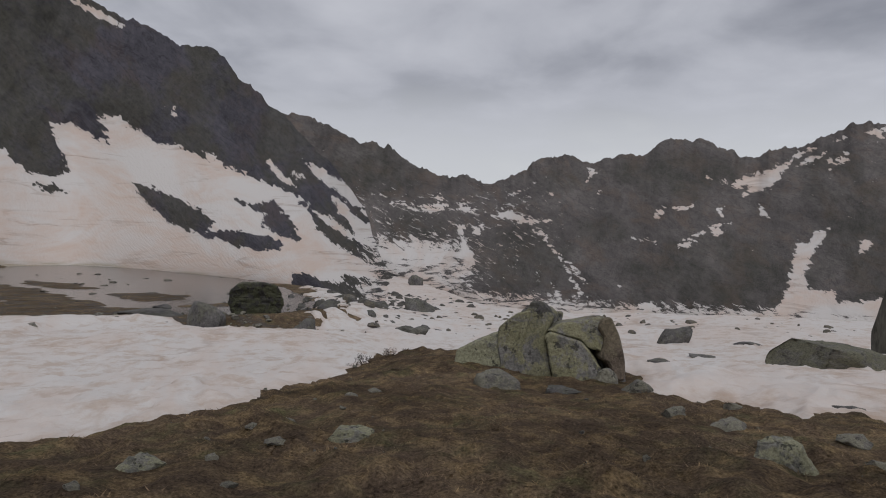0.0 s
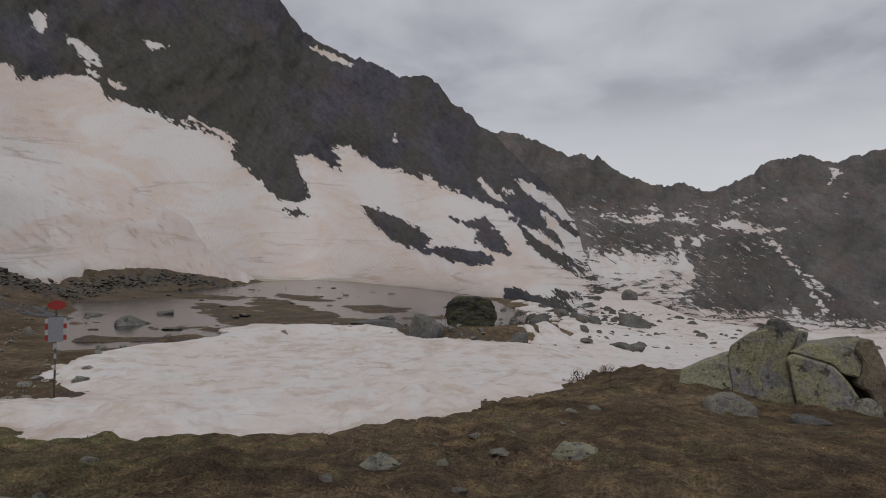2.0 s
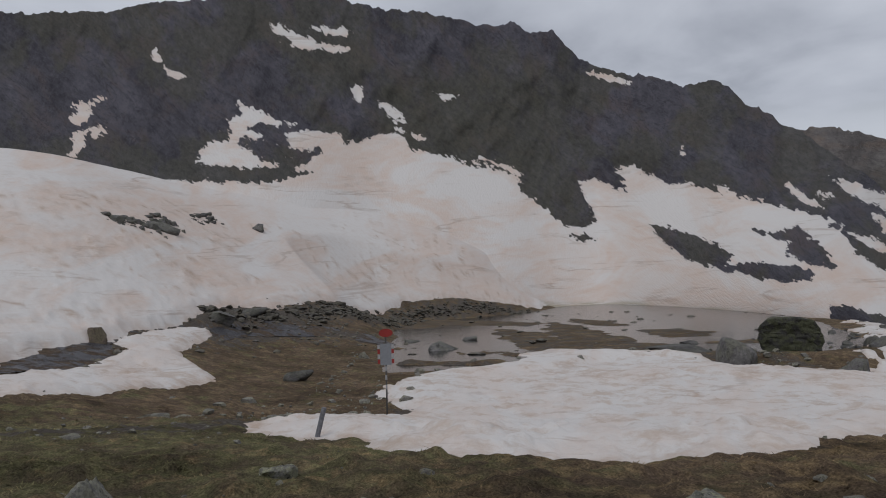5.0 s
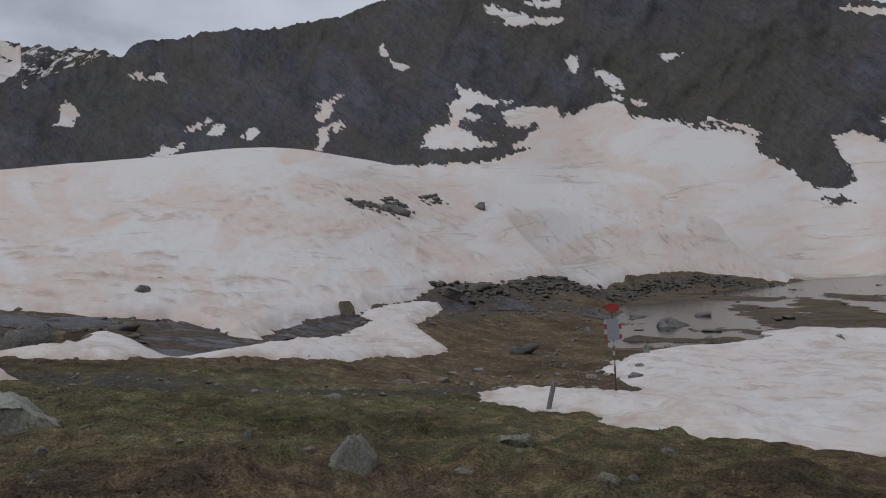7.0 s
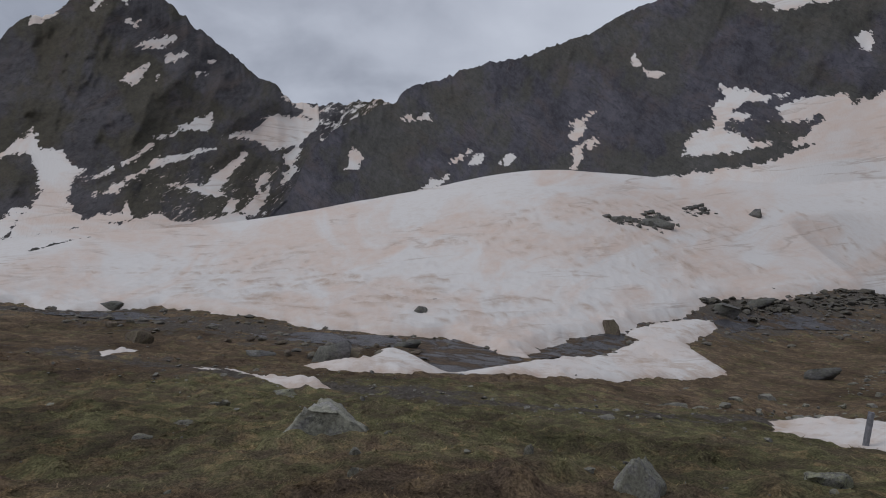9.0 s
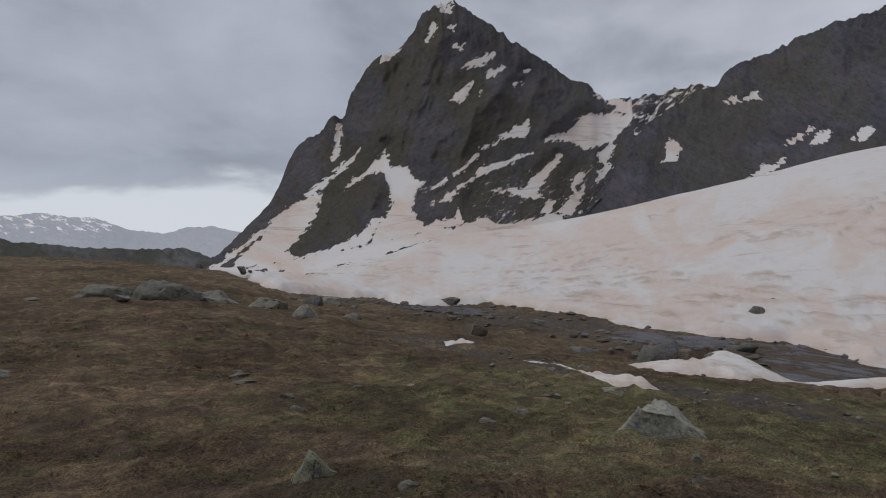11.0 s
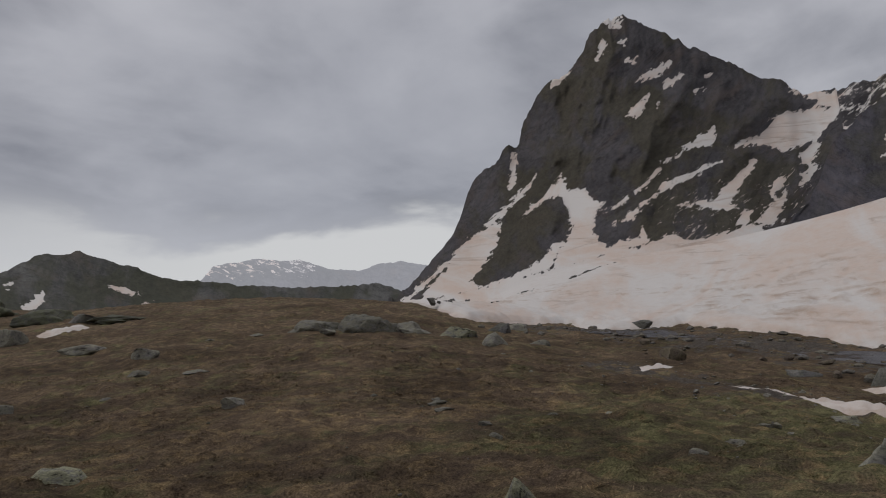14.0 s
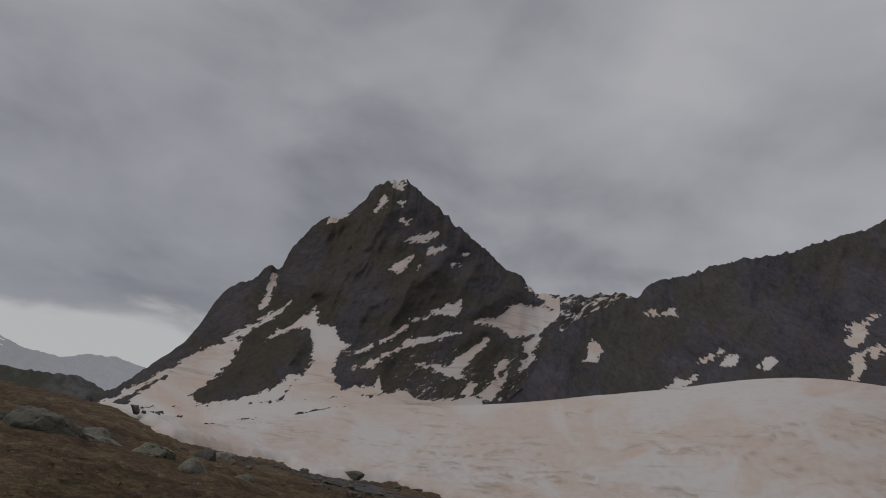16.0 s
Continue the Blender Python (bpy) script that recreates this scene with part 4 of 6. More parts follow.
patch("peak_rock", (122.3, 4.8), (120.3, 4.9), (119, 5.3), (119.8, 4.8), (121.3, 4.6))
patch("peak_rock", (128.8, 4.6), (127.7, 5.2), (127.4, 5.3), (128.2, 4.6))
patch("peak_rock", (133.5, 4.9), (132.1, 6), (130.2, 7.6), (129.2, 8.2), (130.4, 7.1), (132.1, 5.6))
patch("green", (93.9, 13), (93.3, 13.5), (93.6, 14.4), (93, 14.8), (92.3, 13.9), (92.9, 12.9))
patch("green", (87.3, 10.8), (86.3, 11.6), (84.6, 11.8), (85.4, 11.3), (86.8, 10.6))
patch("green", (83, 12.8), (82.1, 13.5), (81.1, 13.5), (82.1, 12.7))
patch("green", (79.9, 12.7), (79.3, 13.3), (78.6, 13.1), (79.5, 12.6))
patch("green", (73.7, 14.4), (73, 14.8), (72.3, 15.1), (72.7, 14.4), (73.2, 14))
patch("green", (72.5, 13.2), (71.8, 14), (71.4, 13.6), (72, 13))
patch("green", (73.7, 11.6), (73.2, 12.8), (72.7, 12.5), (73.2, 11.7))
patch("green", (88.5, 17.1), (87.7, 17.4), (87.7, 17))
patch("green", (87.3, 17), (86.3, 17.4), (86.2, 16.9))
patch("green", (58.2, 22.8), (57.3, 22.8), (56.8, 22.4), (55.6, 22), (53.6, 21.5), (51.2, 21.3), (51.9, 21.1), (54.1, 21.1), (56.4, 21.2), (56.7, 21.4), (54.9, 21.5), (57.1, 21.9), (57.6, 22.4))
patch("green", (54.8, 22.9), (51.1, 22.6), (51.6, 22.2), (54.1, 22.5))
patch("green", (51.3, 18.2), (50.3, 17.9), (50.7, 16.9), (51, 17.4))
patch("green", (49, 16.9), (47.4, 16.3), (46.8, 15.6), (47.2, 15.4), (46.6, 15), (47.6, 15.1), (48.1, 15.8))
patch("green", (43.9, 17.4), (41.9, 17.1), (42.7, 16.9))
patch("green", (47.4, 14.6), (46.7, 14.2), (47.2, 14.2))
patch("green", (46, 14), (45, 13.5), (45.7, 13.6))
patch("green", (39.9, 11.7), (38.1, 11.1), (36.5, 10.1), (38.1, 10.6))
patch("green", (67.9, 19.9), (67.5, 20), (67.2, 19.3), (67.7, 19.4))
patch("green", (67.1, 19), (66.5, 18.7), (65.5, 18.2), (66.5, 18.3))
patch("green", (61, 16.6), (60, 16.2), (59, 15.6), (57.8, 15.2), (56.3, 14.9), (58.1, 14.9), (59.6, 14.9), (60.6, 14.3), (58.9, 13.9), (59.1, 13.5), (60.6, 13.8), (61.7, 13.1), (60.2, 12.6), (59.2, 11.8), (57.8, 11.3), (58.8, 11.2), (64.6, 11.4), (64.3, 12.3), (63.5, 13.2), (61.9, 13.4), (61.6, 14.1), (62.1, 15.1), (60.8, 15.5))
patch("green", (57.1, 14.1), (55.3, 14.4), (52.4, 14.1), (52.2, 13.3), (50.7, 13.4), (49, 13.3), (48.7, 13.8), (47.5, 14.1), (46.4, 13.5), (46.7, 8.8), (51.9, 9.3), (53.8, 10.7), (56.8, 10.9), (55.2, 11.7), (54.2, 12.4), (53.7, 13.1), (55.2, 12.7), (56.7, 13))
patch("green", (73.5, 12.8), (73, 13.5), (72.1, 13.8), (72.8, 12.9), (73.2, 12.5))
patch("green", (73.6, 15.4), (72.6, 15.7), (71.5, 16.1), (72.2, 15.4), (72.9, 15.1))
patch("green", (84.5, 13), (83.6, 13.8), (82.5, 14), (83.4, 13.2))
patch("green", (30.1, 18), (28.7, 17.9), (26.7, 17), (28.2, 17.2))
patch("green", (23.2, 11.2), (22.7, 11.3), (22.7, 10.6), (23.1, 10.7))
patch("green", (20.8, 8.2), (20, 7.7), (18.8, 6.6), (17.8, 6.1), (18.9, 6.3), (19.9, 6.9))
patch("green", (15.4, 7.4), (14.4, 6.7), (13, 5.3), (13.9, 5.6))
patch("green", (18.2, 6.7), (17.1, 6.3), (17.4, 5.9))
patch("green", (12.4, 7.6), (10.4, 6.6), (8.3, 5.5), (6.3, 4.7), (4.4, 3.8), (4.2, 2.8), (5.3, 3.4), (7.8, 3.9), (9.3, 4.9), (11.1, 6.3))
patch("green", (9.9, 4.6), (9.3, 4.3), (7.6, 2.7), (5.6, 1.5), (3.3, -0.4), (3, -1.6), (4.6, -0.7), (6.7, 0.7), (8.3, 2.2))
patch("green", (13.2, 6.4), (12.4, 6.1), (12.7, 5.9))
patch("green", (7.3, 3.3), (5.8, 3.1), (6, 2.9), (7, 2.9))
patch("green", (4, 1.7), (3.4, 1.9), (2.5, 0.7), (3, 1))
patch("green_rock", (32.4, 4.5), (31.3, 4.5), (30.4, 4.2), (31, 3.9))
patch("green_rock", (11.8, 3.4), (10.2, 2.2), (8.2, 0.8), (6.1, -0.1), (4.6, -1.8), (6.6, -1.2), (9.2, 0.2), (11, 1.7))
patch("green_rock", (13.1, -2.4), (11.6, -2.4), (8.5, -3.1), (5.5, -4.1), (5.3, -4.5), (8.5, -4.2), (12, -3.7), (13.3, -3.2))
patch("green_rock", (12.6, 4), (10.8, 3.7), (8.7, 2), (9.7, 2.5), (11.8, 3.6))
patch("green_rock", (8.6, -2.5), (6.6, -2.6), (6.3, -3.1), (8, -3.1))
patch("green_rock", (2.1, -2.9), (0.7, -3.6), (-0.8, -4.3), (1.1, -4.1))
patch("cirque", (-1, 2.4), (-2, 2.4), (-1.8, 1.4), (-2.3, 0.7), (-2.7, -0.6), (-3.1, -1.8), (-1.8, -1.8), (-1.6, -0.3), (-1.4, 1.2))
patch("cirque", (-2.7, 2.1), (-3.6, 2.3), (-3.3, 1.4), (-2.6, 1.2))
patch("cirque", (4.3, 4), (2.8, 3.8), (0.8, 3.7), (-0.8, 3.7), (1.3, 3.3), (3.3, 3.5))
patch("cirque", (0.7, 4.7), (-0, 4.8), (-0.5, 3.9), (0, 3.6))
patch("cirque", (-1.2, 4.2), (-2.6, 4), (-2.3, 3.4), (-1.5, 3.5))
patch("cirque", (-3.8, 3), (-5.8, 3.8), (-7.2, 3.1), (-9.6, 2.8), (-8.2, 2.2), (-7.3, 2.3), (-6, 2.7))
patch("cirque", (-7.5, 2.3), (-8.7, 1.6), (-9.8, 0.4), (-10.6, -0.6), (-11.3, -1.2), (-11, -1.3), (-10, 0.1), (-9.3, 0.8))
patch("cirque", (-9.1, 4.9), (-10.2, 5.6), (-9.5, 4.8))
patch("cirque", (-31, 2.2), (-30.3, 1), (-29.7, -0.1), (-29.2, -1.6), (-29.4, -2.3), (-30.1, -2.5), (-31.3, -2.6), (-31.5, -3.5), (-32.5, -3.2), (-34.5, -2.9), (-34.6, -5.8), (-26.9, -6.4), (-27, -4.8), (-27.8, -3), (-28.2, -1.2), (-28.5, 0.5), (-28.7, 1.2), (-29.3, 1.1), (-30.1, 1.9))
patch("cirque", (-23, 6.1), (-23.8, 5.7), (-25.1, 6.4), (-26.3, 6.4), (-27.5, 7.2), (-29, 8), (-28.1, 6.7), (-27.5, 5.9), (-26.5, 5.2), (-24.8, 4.6), (-25.5, 5.5), (-24.3, 5.3))
patch("cirque", (-28.2, 6.7), (-29.4, 7.6), (-30.6, 7.9), (-29.8, 7.1))
patch("cirque", (-30.7, 6.5), (-31.3, 7.2), (-32.1, 7.4), (-31.3, 6.6))
patch("cirque", (-31, 8.6), (-32, 9.1), (-31.9, 8.6))
patch("cirque", (-33, 9.2), (-34.4, 9.3), (-34, 8.6))
patch("cirque", (-19.4, 3.8), (-21.4, 4.2), (-21.1, 3.8), (-20, 3.5))
patch("cirque", (-19.3, 0.6), (-21.4, 1.2), (-20.7, 0.5))
patch("cirque", (-17.9, 2.8), (-18.4, 3.8), (-19, 3.9), (-18.7, 2.9))
patch("cirque", (-22.3, 2.3), (-24, 1.9), (-22.8, 1.3))
patch("cirque", (-32.6, 0.1), (-33, 1.1), (-33.7, 1.4), (-33.4, 0.5), (-32.8, 0.2))
patch("cirque", (-22.9, 3.7), (-23.5, 3.9), (-23.4, 3.2))
patch("cirque", (-25.8, 4.4), (-26.5, 3.7), (-26.8, 2.9), (-26.3, 3.1))
patch("cirque", (-16, -4.7), (-18.3, -5), (-20.1, -5.3), (-21.9, -5.5), (-24, -5.6), (-26.9, -5.4), (-26.9, -6.4), (-21.9, -6.4), (-19.2, -5.9), (-16.9, -5.4))
patch("cirque", (-12.5, 7.2), (-13.5, 7.4), (-13, 6.6))
patch("cirque", (-13.3, 5.5), (-14, 5.2), (-13.5, 5))
patch("cirque", (-15.1, -2.8), (-15.8, -2.9), (-15.5, -3.2))
patch("cirque", (-9.5, -2.7), (-10.8, -4.1), (-13, -5), (-13.2, -5.5), (-10.3, -5.6))
patch("cirque", (-10.7, -0.7), (-12.2, -1.6), (-12.7, -2.8), (-12.2, -2.6), (-11.3, -1.6))
patch("south", (162.7, 6), (161.6, 7), (161.5, 6.4), (162.5, 5.8))
patch("south", (164, 7.5), (163.5, 7.9), (163.6, 7.2))
patch("south", (157, 7.5), (155.6, 7.4), (154.4, 7), (155.6, 7))
patch("south", (154.5, 6.2), (153.5, 5.8), (154.3, 5.8))
patch("south", (169.9, 8.5), (169.3, 8.7), (168.1, 8.1), (169.3, 8.3))



def mountain(ridge, az0, az1, step, foot, crest, rows, bend, relief, crag, mat, label, snows=(), rocks=(), flecks=None, back=0.75, rims=None, rooted=False, bares=None, mosses=None, bulk=1.0, thin=0.0, bluffs=()):
    """A rock wall from its foot (distance, height by bearing) up to its ridge line, with ribs and gullies, and a far side."""
    az = np.arange(az0, az1 + step / 2, step)
    ra, re = zip(*ridge)
    top = softened(np.interp(az, ra, re), step, 0.25)
    jag = crag * fractal(az * 1.1, az * 0 + 3.3, octaves=5, gain=0.62, ridged=True)
    fr, fz = softened(np.interp(az, foot[0], foot[1]), step, 4), softened(np.interp(az, foot[0], foot[2]), step, 4)
    if rooted:
        fz = softened(np.minimum(fz, ground_height(*plan(az, fr)) - 0.4), step, 3) - 0.3
    cr = np.interp(az, crest[0], crest[1])
    low = np.degrees(np.arctan2(fz - EYE, fr))
    v = np.linspace(0, 1, rows)
    A2, V = np.meshgrid(az, v, indexing="ij")
    base = softened(top, step, 3)
    E2 = low[:, None] + (base - low)[:, None] * V + (top - base)[:, None] * V ** 3 + jag[:, None] * smooth(0.8, 1, V)
    if isinstance(bend, tuple):
        bend = np.interp(az, *bend)[:, None]
    R2 = fr[:, None] + (cr - fr)[:, None] * V ** bend
    snow = np.full(A2.shape, -9.0)
    for o in snows:
        snow = np.maximum(snow, inside(A2, E2, o))
    for o in rocks:
        snow = np.minimum(snow, -inside(A2, E2, o) - 0.1)
    snow = snow - thin
    swell = 0 * A2
    for a0, e0, wide, high in bluffs:
        wobble = 0.35 * fractal(A2 / 2.2 + a0, E2 / 1.6 + e0, octaves=4)
        swell = np.maximum(swell, np.clip(1 - ((A2 - a0) / wide) ** 2 - ((E2 - e0) / high) ** 2 + wobble, 0, 1) ** 0.6)
    R2 = R2 * (1 - 0.02 * swell * smooth(0, 0.1, V) * (1 - smooth(0.85, 1, V)))
    slant = A2 + 0.35 * E2
    ribs = 0.7 * bulk * fractal(slant / 6.0, E2 / 11.0, octaves=3, ridged=True) + 0.3 * fractal(slant / 2.1 + 7, E2 / 3.4, octaves=5, gain=0.55)
    ribs = ribs + 0.12 * fractal(slant / 1.7 + 3, E2 / 2.3, octaves=4, gain=0.62, ridged=True)
    push = relief * (ribs - 0.3)
    R2 = R2 * (1 - push * smooth(0, 0.15, V) * (1 - smooth(0.9, 1, V)) * (1 - 0.97 * smooth(-1.5, 0.4, snow)))
    X, Y = plan(A2, R2)
    Z = EYE + R2 * np.tan(np.radians(E2))
    fleck = flecks(A2, E2, V) if flecks else np.full(A2.shape, -1.0)
    rim = rims(A2, E2 - low[:, None]) if rims else 0 * A2
    bare = bares(A2, E2) if bares else 0 * A2 - 1.0
    moss = mosses(A2, E2) if mosses else 0.6 * swell
    bx, by = plan(az, cr * 1.5)
    bz = Z[:, -1] * back - 20
    X, Y, Z = (np.concatenate([p, q[:, None]], 1) for p, q in ((X, bx), (Y, by), (Z, bz)))
    snow, fleck, rim, bare, moss, A2, E2 = (np.concatenate([p, p[:, -1:]], 1) for p in (snow, fleck, rim, bare, moss, A2, E2))
    ob = mesh_object("mountain", np.stack([X, Y, Z], -1).reshape(-1, 3), lattice_faces(len(az), rows + 1), mat, {"snow": snow, "fleck": fleck, "rim": rim, "bare": bare, "moss": moss})
    face = ob.data.attributes.new("face", "FLOAT_VECTOR", "POINT")
    face.data.foreach_set("vector", np.stack([A2, E2, 0 * A2], -1).astype(np.float32).ravel())
    return tagged(ob, label, "mountain", kind="structure")


def green_flecks(a, e, v):
    return -0.22 + 0.2 * smooth(10, 11.5, e) * (1 - smooth(13.5, 16, e)) * smooth(50, 54, a) * (1 - smooth(64, 68, a)) + 0.38 * (1 - smooth(-1, 4, e)) * (1 - smooth(5, 12, a))


def pond_rim(a, rise):
    """The tide line of dirty slush where the snow meets the pond."""
    return (1 - smooth(0.35, 0.75, rise)) * smooth(16, 20, a) * (1 - smooth(34, 37, a))


# rounded mossy bluffs of the cirque: bearing, rise, half width, half height, in degrees
BLUFFS = [(-7.8, -0.8, 5.2, 3.6), (2.4, 2.0, 3.4, 2.2), (-22.3, -1.8, 7.8, 4.4), (-13.8, 1.9, 2.8, 1.5), (-34.5, 1.5, 5.0, 6.0), (6.0, 7.0, 5.5, 2.6), (-19.5, 6.6, 6.0, 2.4), (-10.5, 6.2, 3.0, 1.6), (-31, 6.2, 3.5, 2.4)]


def mossy_shoulder(a, e):
    """Grass on the gentler shoulder of the mountainside."""
    return 0.75 * smooth(27, 35, a) * (1 - smooth(47, 53, a)) * (1 - smooth(17, 22, e)) + 0.2 * smooth(60, 66, a) * (1 - smooth(12, 15, e))


def apron_rocks(a, e):
    """Where broken rock shows through the snow at the head of the lake."""
    return -0.3 + 0.32 * (1 - smooth(0.5, 3.0, e)) * (1 - smooth(5, 11, a))


def cirque_rocks(a, e):
    return -0.3 + 0.3 * (1 - smooth(-2.0, 2.0, e)) * smooth(-18, -12, a) + 0.28 * (1 - smooth(-4.6, -3.4, e)) * (1 - smooth(-18, -12, a))


def streak(kind, start, end, width, count, seed):
    """A broken line of ragged snow slivers along a gully or ledge, by bearing and rise."""
    draw = random.Random(seed)
    da, de = (end[0] - start[0]) / count, (end[1] - start[1]) / count
    long = math.hypot(da, de)
    ua, ue = da / long, de / long
    for i in range(count):
        half = long * draw.uniform(0.28, 0.72)
        side = draw.uniform(-0.5, 0.5) * width
        a = start[0] + da * (i + 0.5) - ue * side
        e = start[1] + de * (i + 0.5) + ua * side
        ring = []
        for k in range(10):
            turn = 2 * math.pi * k / 10
            along = half * math.cos(turn) * draw.uniform(0.7, 1.2)
            across = width * 0.5 * math.sin(turn) * draw.uniform(0.4, 1.5)
            ring.append((a + ua * along - ue * across, e + ue * along + ua * across))
        patch(kind, *ring)


streak("cirque", (-5.0, 4.0), (-8.2, 2.3), 0.5, 5, 1)
streak("cirque", (-7.9, 2.4), (-10.8, -1.6), 0.45, 7, 2)
streak("cirque", (-10.8, -1.6), (-13.2, -4.6), 0.5, 6, 3)
streak("cirque", (-9.0, -4.0), (-12.3, -5.2), 0.5, 4, 4)
streak("cirque", (-16.4, 1.4), (-19.3, 0.5), 0.22, 4, 5)
streak("cirque", (-20.4, 1.2), (-24.2, 2.6), 0.25, 6, 6)
streak("cirque", (-21.8, 6.2), (-24.5, 5.6), 0.35, 4, 7)
streak("cirque", (-25.5, 6.4), (-29.8, 8.0), 0.4, 6, 8)
streak("cirque", (-30.6, 7.0), (-32.2, 7.6), 0.35, 3, 9)
streak("cirque", (-5.6, 4.8), (-9.2, 6.4), 0.25, 5, 10)
streak("cirque", (-12.2, 6.3), (-13.7, 7.1), 0.25, 3, 11)
streak("cirque", (-16.6, -4.5), (-22.0, -5.3), 0.4, 8, 12)
streak("cirque", (2.6, 5.4), (1.4, 4.9), 0.3, 2, 13)
streak("cirque", (5.0, 4.2), (-3.5, 3.6), 0.3, 9, 14)


def cirque_flecks(a, e, v):
    ends = 0.26 * (1 - smooth(-1.0, 2.0, e)) * smooth(-5, 1, a) + 0.30 * (1 - smooth(-5.2, -3.2, e)) + 0.1 * smooth(-16, -6, a) * (1 - smooth(4, 8, e))
    return -0.10 + 0.02 * smooth(-1, 1, e) * (1 - smooth(5, 7, e)) + ends + 0.06 * smooth(3, 7, e) * (1 - smooth(-30, -22, a)) + 0.04 * smooth(6, 9, e) * smooth(3, 6, a)


def peak_flecks(a, e, v):
    return -0.17 + 0.19 * (1 - smooth(12, 16.5, e)) * (1 - smooth(108, 116, a)) + 0.06 * smooth(120, 124, a) * smooth(9, 12, e) + 0.04 * smooth(22, 25, e)


mountain(RIDGE_GREEN, 1, 103.4, 0.14, ([1, 6, 10, 15, 22, 30, 38, 45, 52, 58, 64, 75, 100], [58, 60, 64, 80, 112, 160, 132, 106, 96, 102, 116, 122, 124], [-4.6, -4.4, -3.6, -3.0, -3.0, -2.9, 1.0, 0.6, 5.0, 13.2, 17, 18, 16]), ([1, 15, 45, 86, 96, 103], [380, 360, 330, 340, 230, 140]), 170, ([1, 10, 20, 30], [2.4, 2.2, 1.6, 1.15]), 0.04, 0.16, M_GREEN, "dark rocky mountainside with snow apron at its foot", [SNOW_APRON] + PATCHES["green"], [ISLE_LONG, ISLE_SHORT] + PATCHES["green_rock"], green_flecks, rims=pond_rim, rooted=True, bares=apron_rocks, mosses=mossy_shoulder)
mountain(RIDGE_CIRQUE, -50, 17, 0.14, ([-50, -30, -10, -3, 1, 4, 9, 17], [70, 68, 66, 70, 100, 150, 200, 280], [-4.6, -4.7, -4.7, -4.6, -4.6, -4.5, -4.3, -4]), ([-50, 0, 17], [520, 760, 600]), 170, ([-50, -4, 2, 9, 17], [2.2, 2.2, 1.5, 1.2, 1.0]), 0.07, 0.22, M_CIRQUE, "grey-brown rocky cirque streaked with snow", PATCHES["cirque"], [], cirque_flecks, bares=cirque_rocks, bulk=1.3, thin=0.14, bluffs=BLUFFS)
mountain(RIDGE_PEAK, 96, 134.5, 0.11, ([96, 103, 110, 120, 128, 135], [190, 150, 122, 112, 112, 118], [25, 19, 14, 11, 7, 5]), ([96, 112, 135], [420, 400, 330]), 200, 1.1, 0.06, 0.19, M_PEAK, "steep dark pyramid peak with snow gullies", PATCHES["peak"], PATCHES["peak_rock"], peak_flecks)
mountain(RIDGE_SADDLE, 84, 103, 0.15, ([84, 103], [430, 430], [70, 70]), ([84, 103], [620, 620]), 60, 1.0, 0.03, 0.2, M_PEAK, "snowy saddle ridge between two mountains", [], [], lambda a, e, v: 0.07 + 0 * a)
mountain(RIDGE_SOUTH, 131, 178, 0.15, ([131, 178], [300, 300], [8, 10]), ([131, 178], [900, 900]), 80, 1.2, 0.05, 0.10, M_SOUTH, "low dark ridge across the valley", PATCHES["south"], [], lambda a, e, v: -0.25 + 0 * a)
far_range = mountain(RIDGE_HAZY, 126, 152, 0.15, ([126, 152], [2500, 2500], [60, 60]), ([126, 152], [4000, 4000]), 50, 1.0, 0.03, 0.06, M_HAZE_GLOW, "far hazy mountain range", [], [], lambda a, e, v: -0.12 + 0.19 * smooth(7.4, 8.8, e) * smooth(138, 142, a))
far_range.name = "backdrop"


# ---- rocks ----


def part(name, bm, mat, parent, label=""):
    me = bpy.data.meshes.new(name)
    bm.to_mesh(me)
    bm.free()
    me.materials.append(mat)
    ob = new(name, me)
    ob.parent = parent
    return tagged(ob, label) if label else ob


def rock_mesh(name, seed, mat, facets=16, rough=0.10, detail=4, squash=1.0, flat=False, cut=(0.3, 0.7), taper=0.3):
    """An angular stone about 1 m across: a ball cut by random planes, then roughened."""
    rng = np.random.RandomState(seed)
    bm = bmesh.new()
    bmesh.ops.create_icosphere(bm, subdivisions=detail, radius=0.62)
    p = np.array([v.co for v in bm.verts])
    for _ in range(facets):
        n = rng.normal(size=3)
        n[2] *= squash
        n /= np.linalg.norm(n)
        d = p @ n - rng.uniform(0.24, 0.44)
        p = p - np.where(d > 0, d, 0)[:, None] * n
    for tilt in cut:
        n = np.array([rng.uniform(-tilt, tilt), rng.uniform(-0.6, 0.1) * tilt, 1.0])
        n /= np.linalg.norm(n)
        d = p @ n - rng.uniform(0.2, 0.3)
        p = p - np.where(d > 0, d, 0)[:, None] * n
    o = rng.rand(3) * 40
    p = p * (1 + 1.1 * rough * fractal(p[:, 0] * 2.2 + o[0], p[:, 1] * 2.2 + o[1], p[:, 2] * 2.2 + o[2], octaves=5, gain=0.58))[:, None]
    p = p * (1 + 0.35 * rough * fractal(p[:, 0] * 9 + o[1], p[:, 1] * 9 + o[2], p[:, 2] * 9 + o[0], octaves=3))[:, None]
    p = p - (p.max(0) + p.min(0)) / 2
    p = p / (p.max(0) - p.min(0))
    p[:, 2] += 0.5
    p[:, :2] *= (1 + taper * (0.45 - p[:, 2]))[:, None]
    for v, q in zip(bm.verts, p):
        v.co = q
    for f in bm.faces:
        f.smooth = not flat
    me = bpy.data.meshes.new(name)
    bm.to_mesh(me)
    bm.free()
    me.materials.append(mat)
    return me


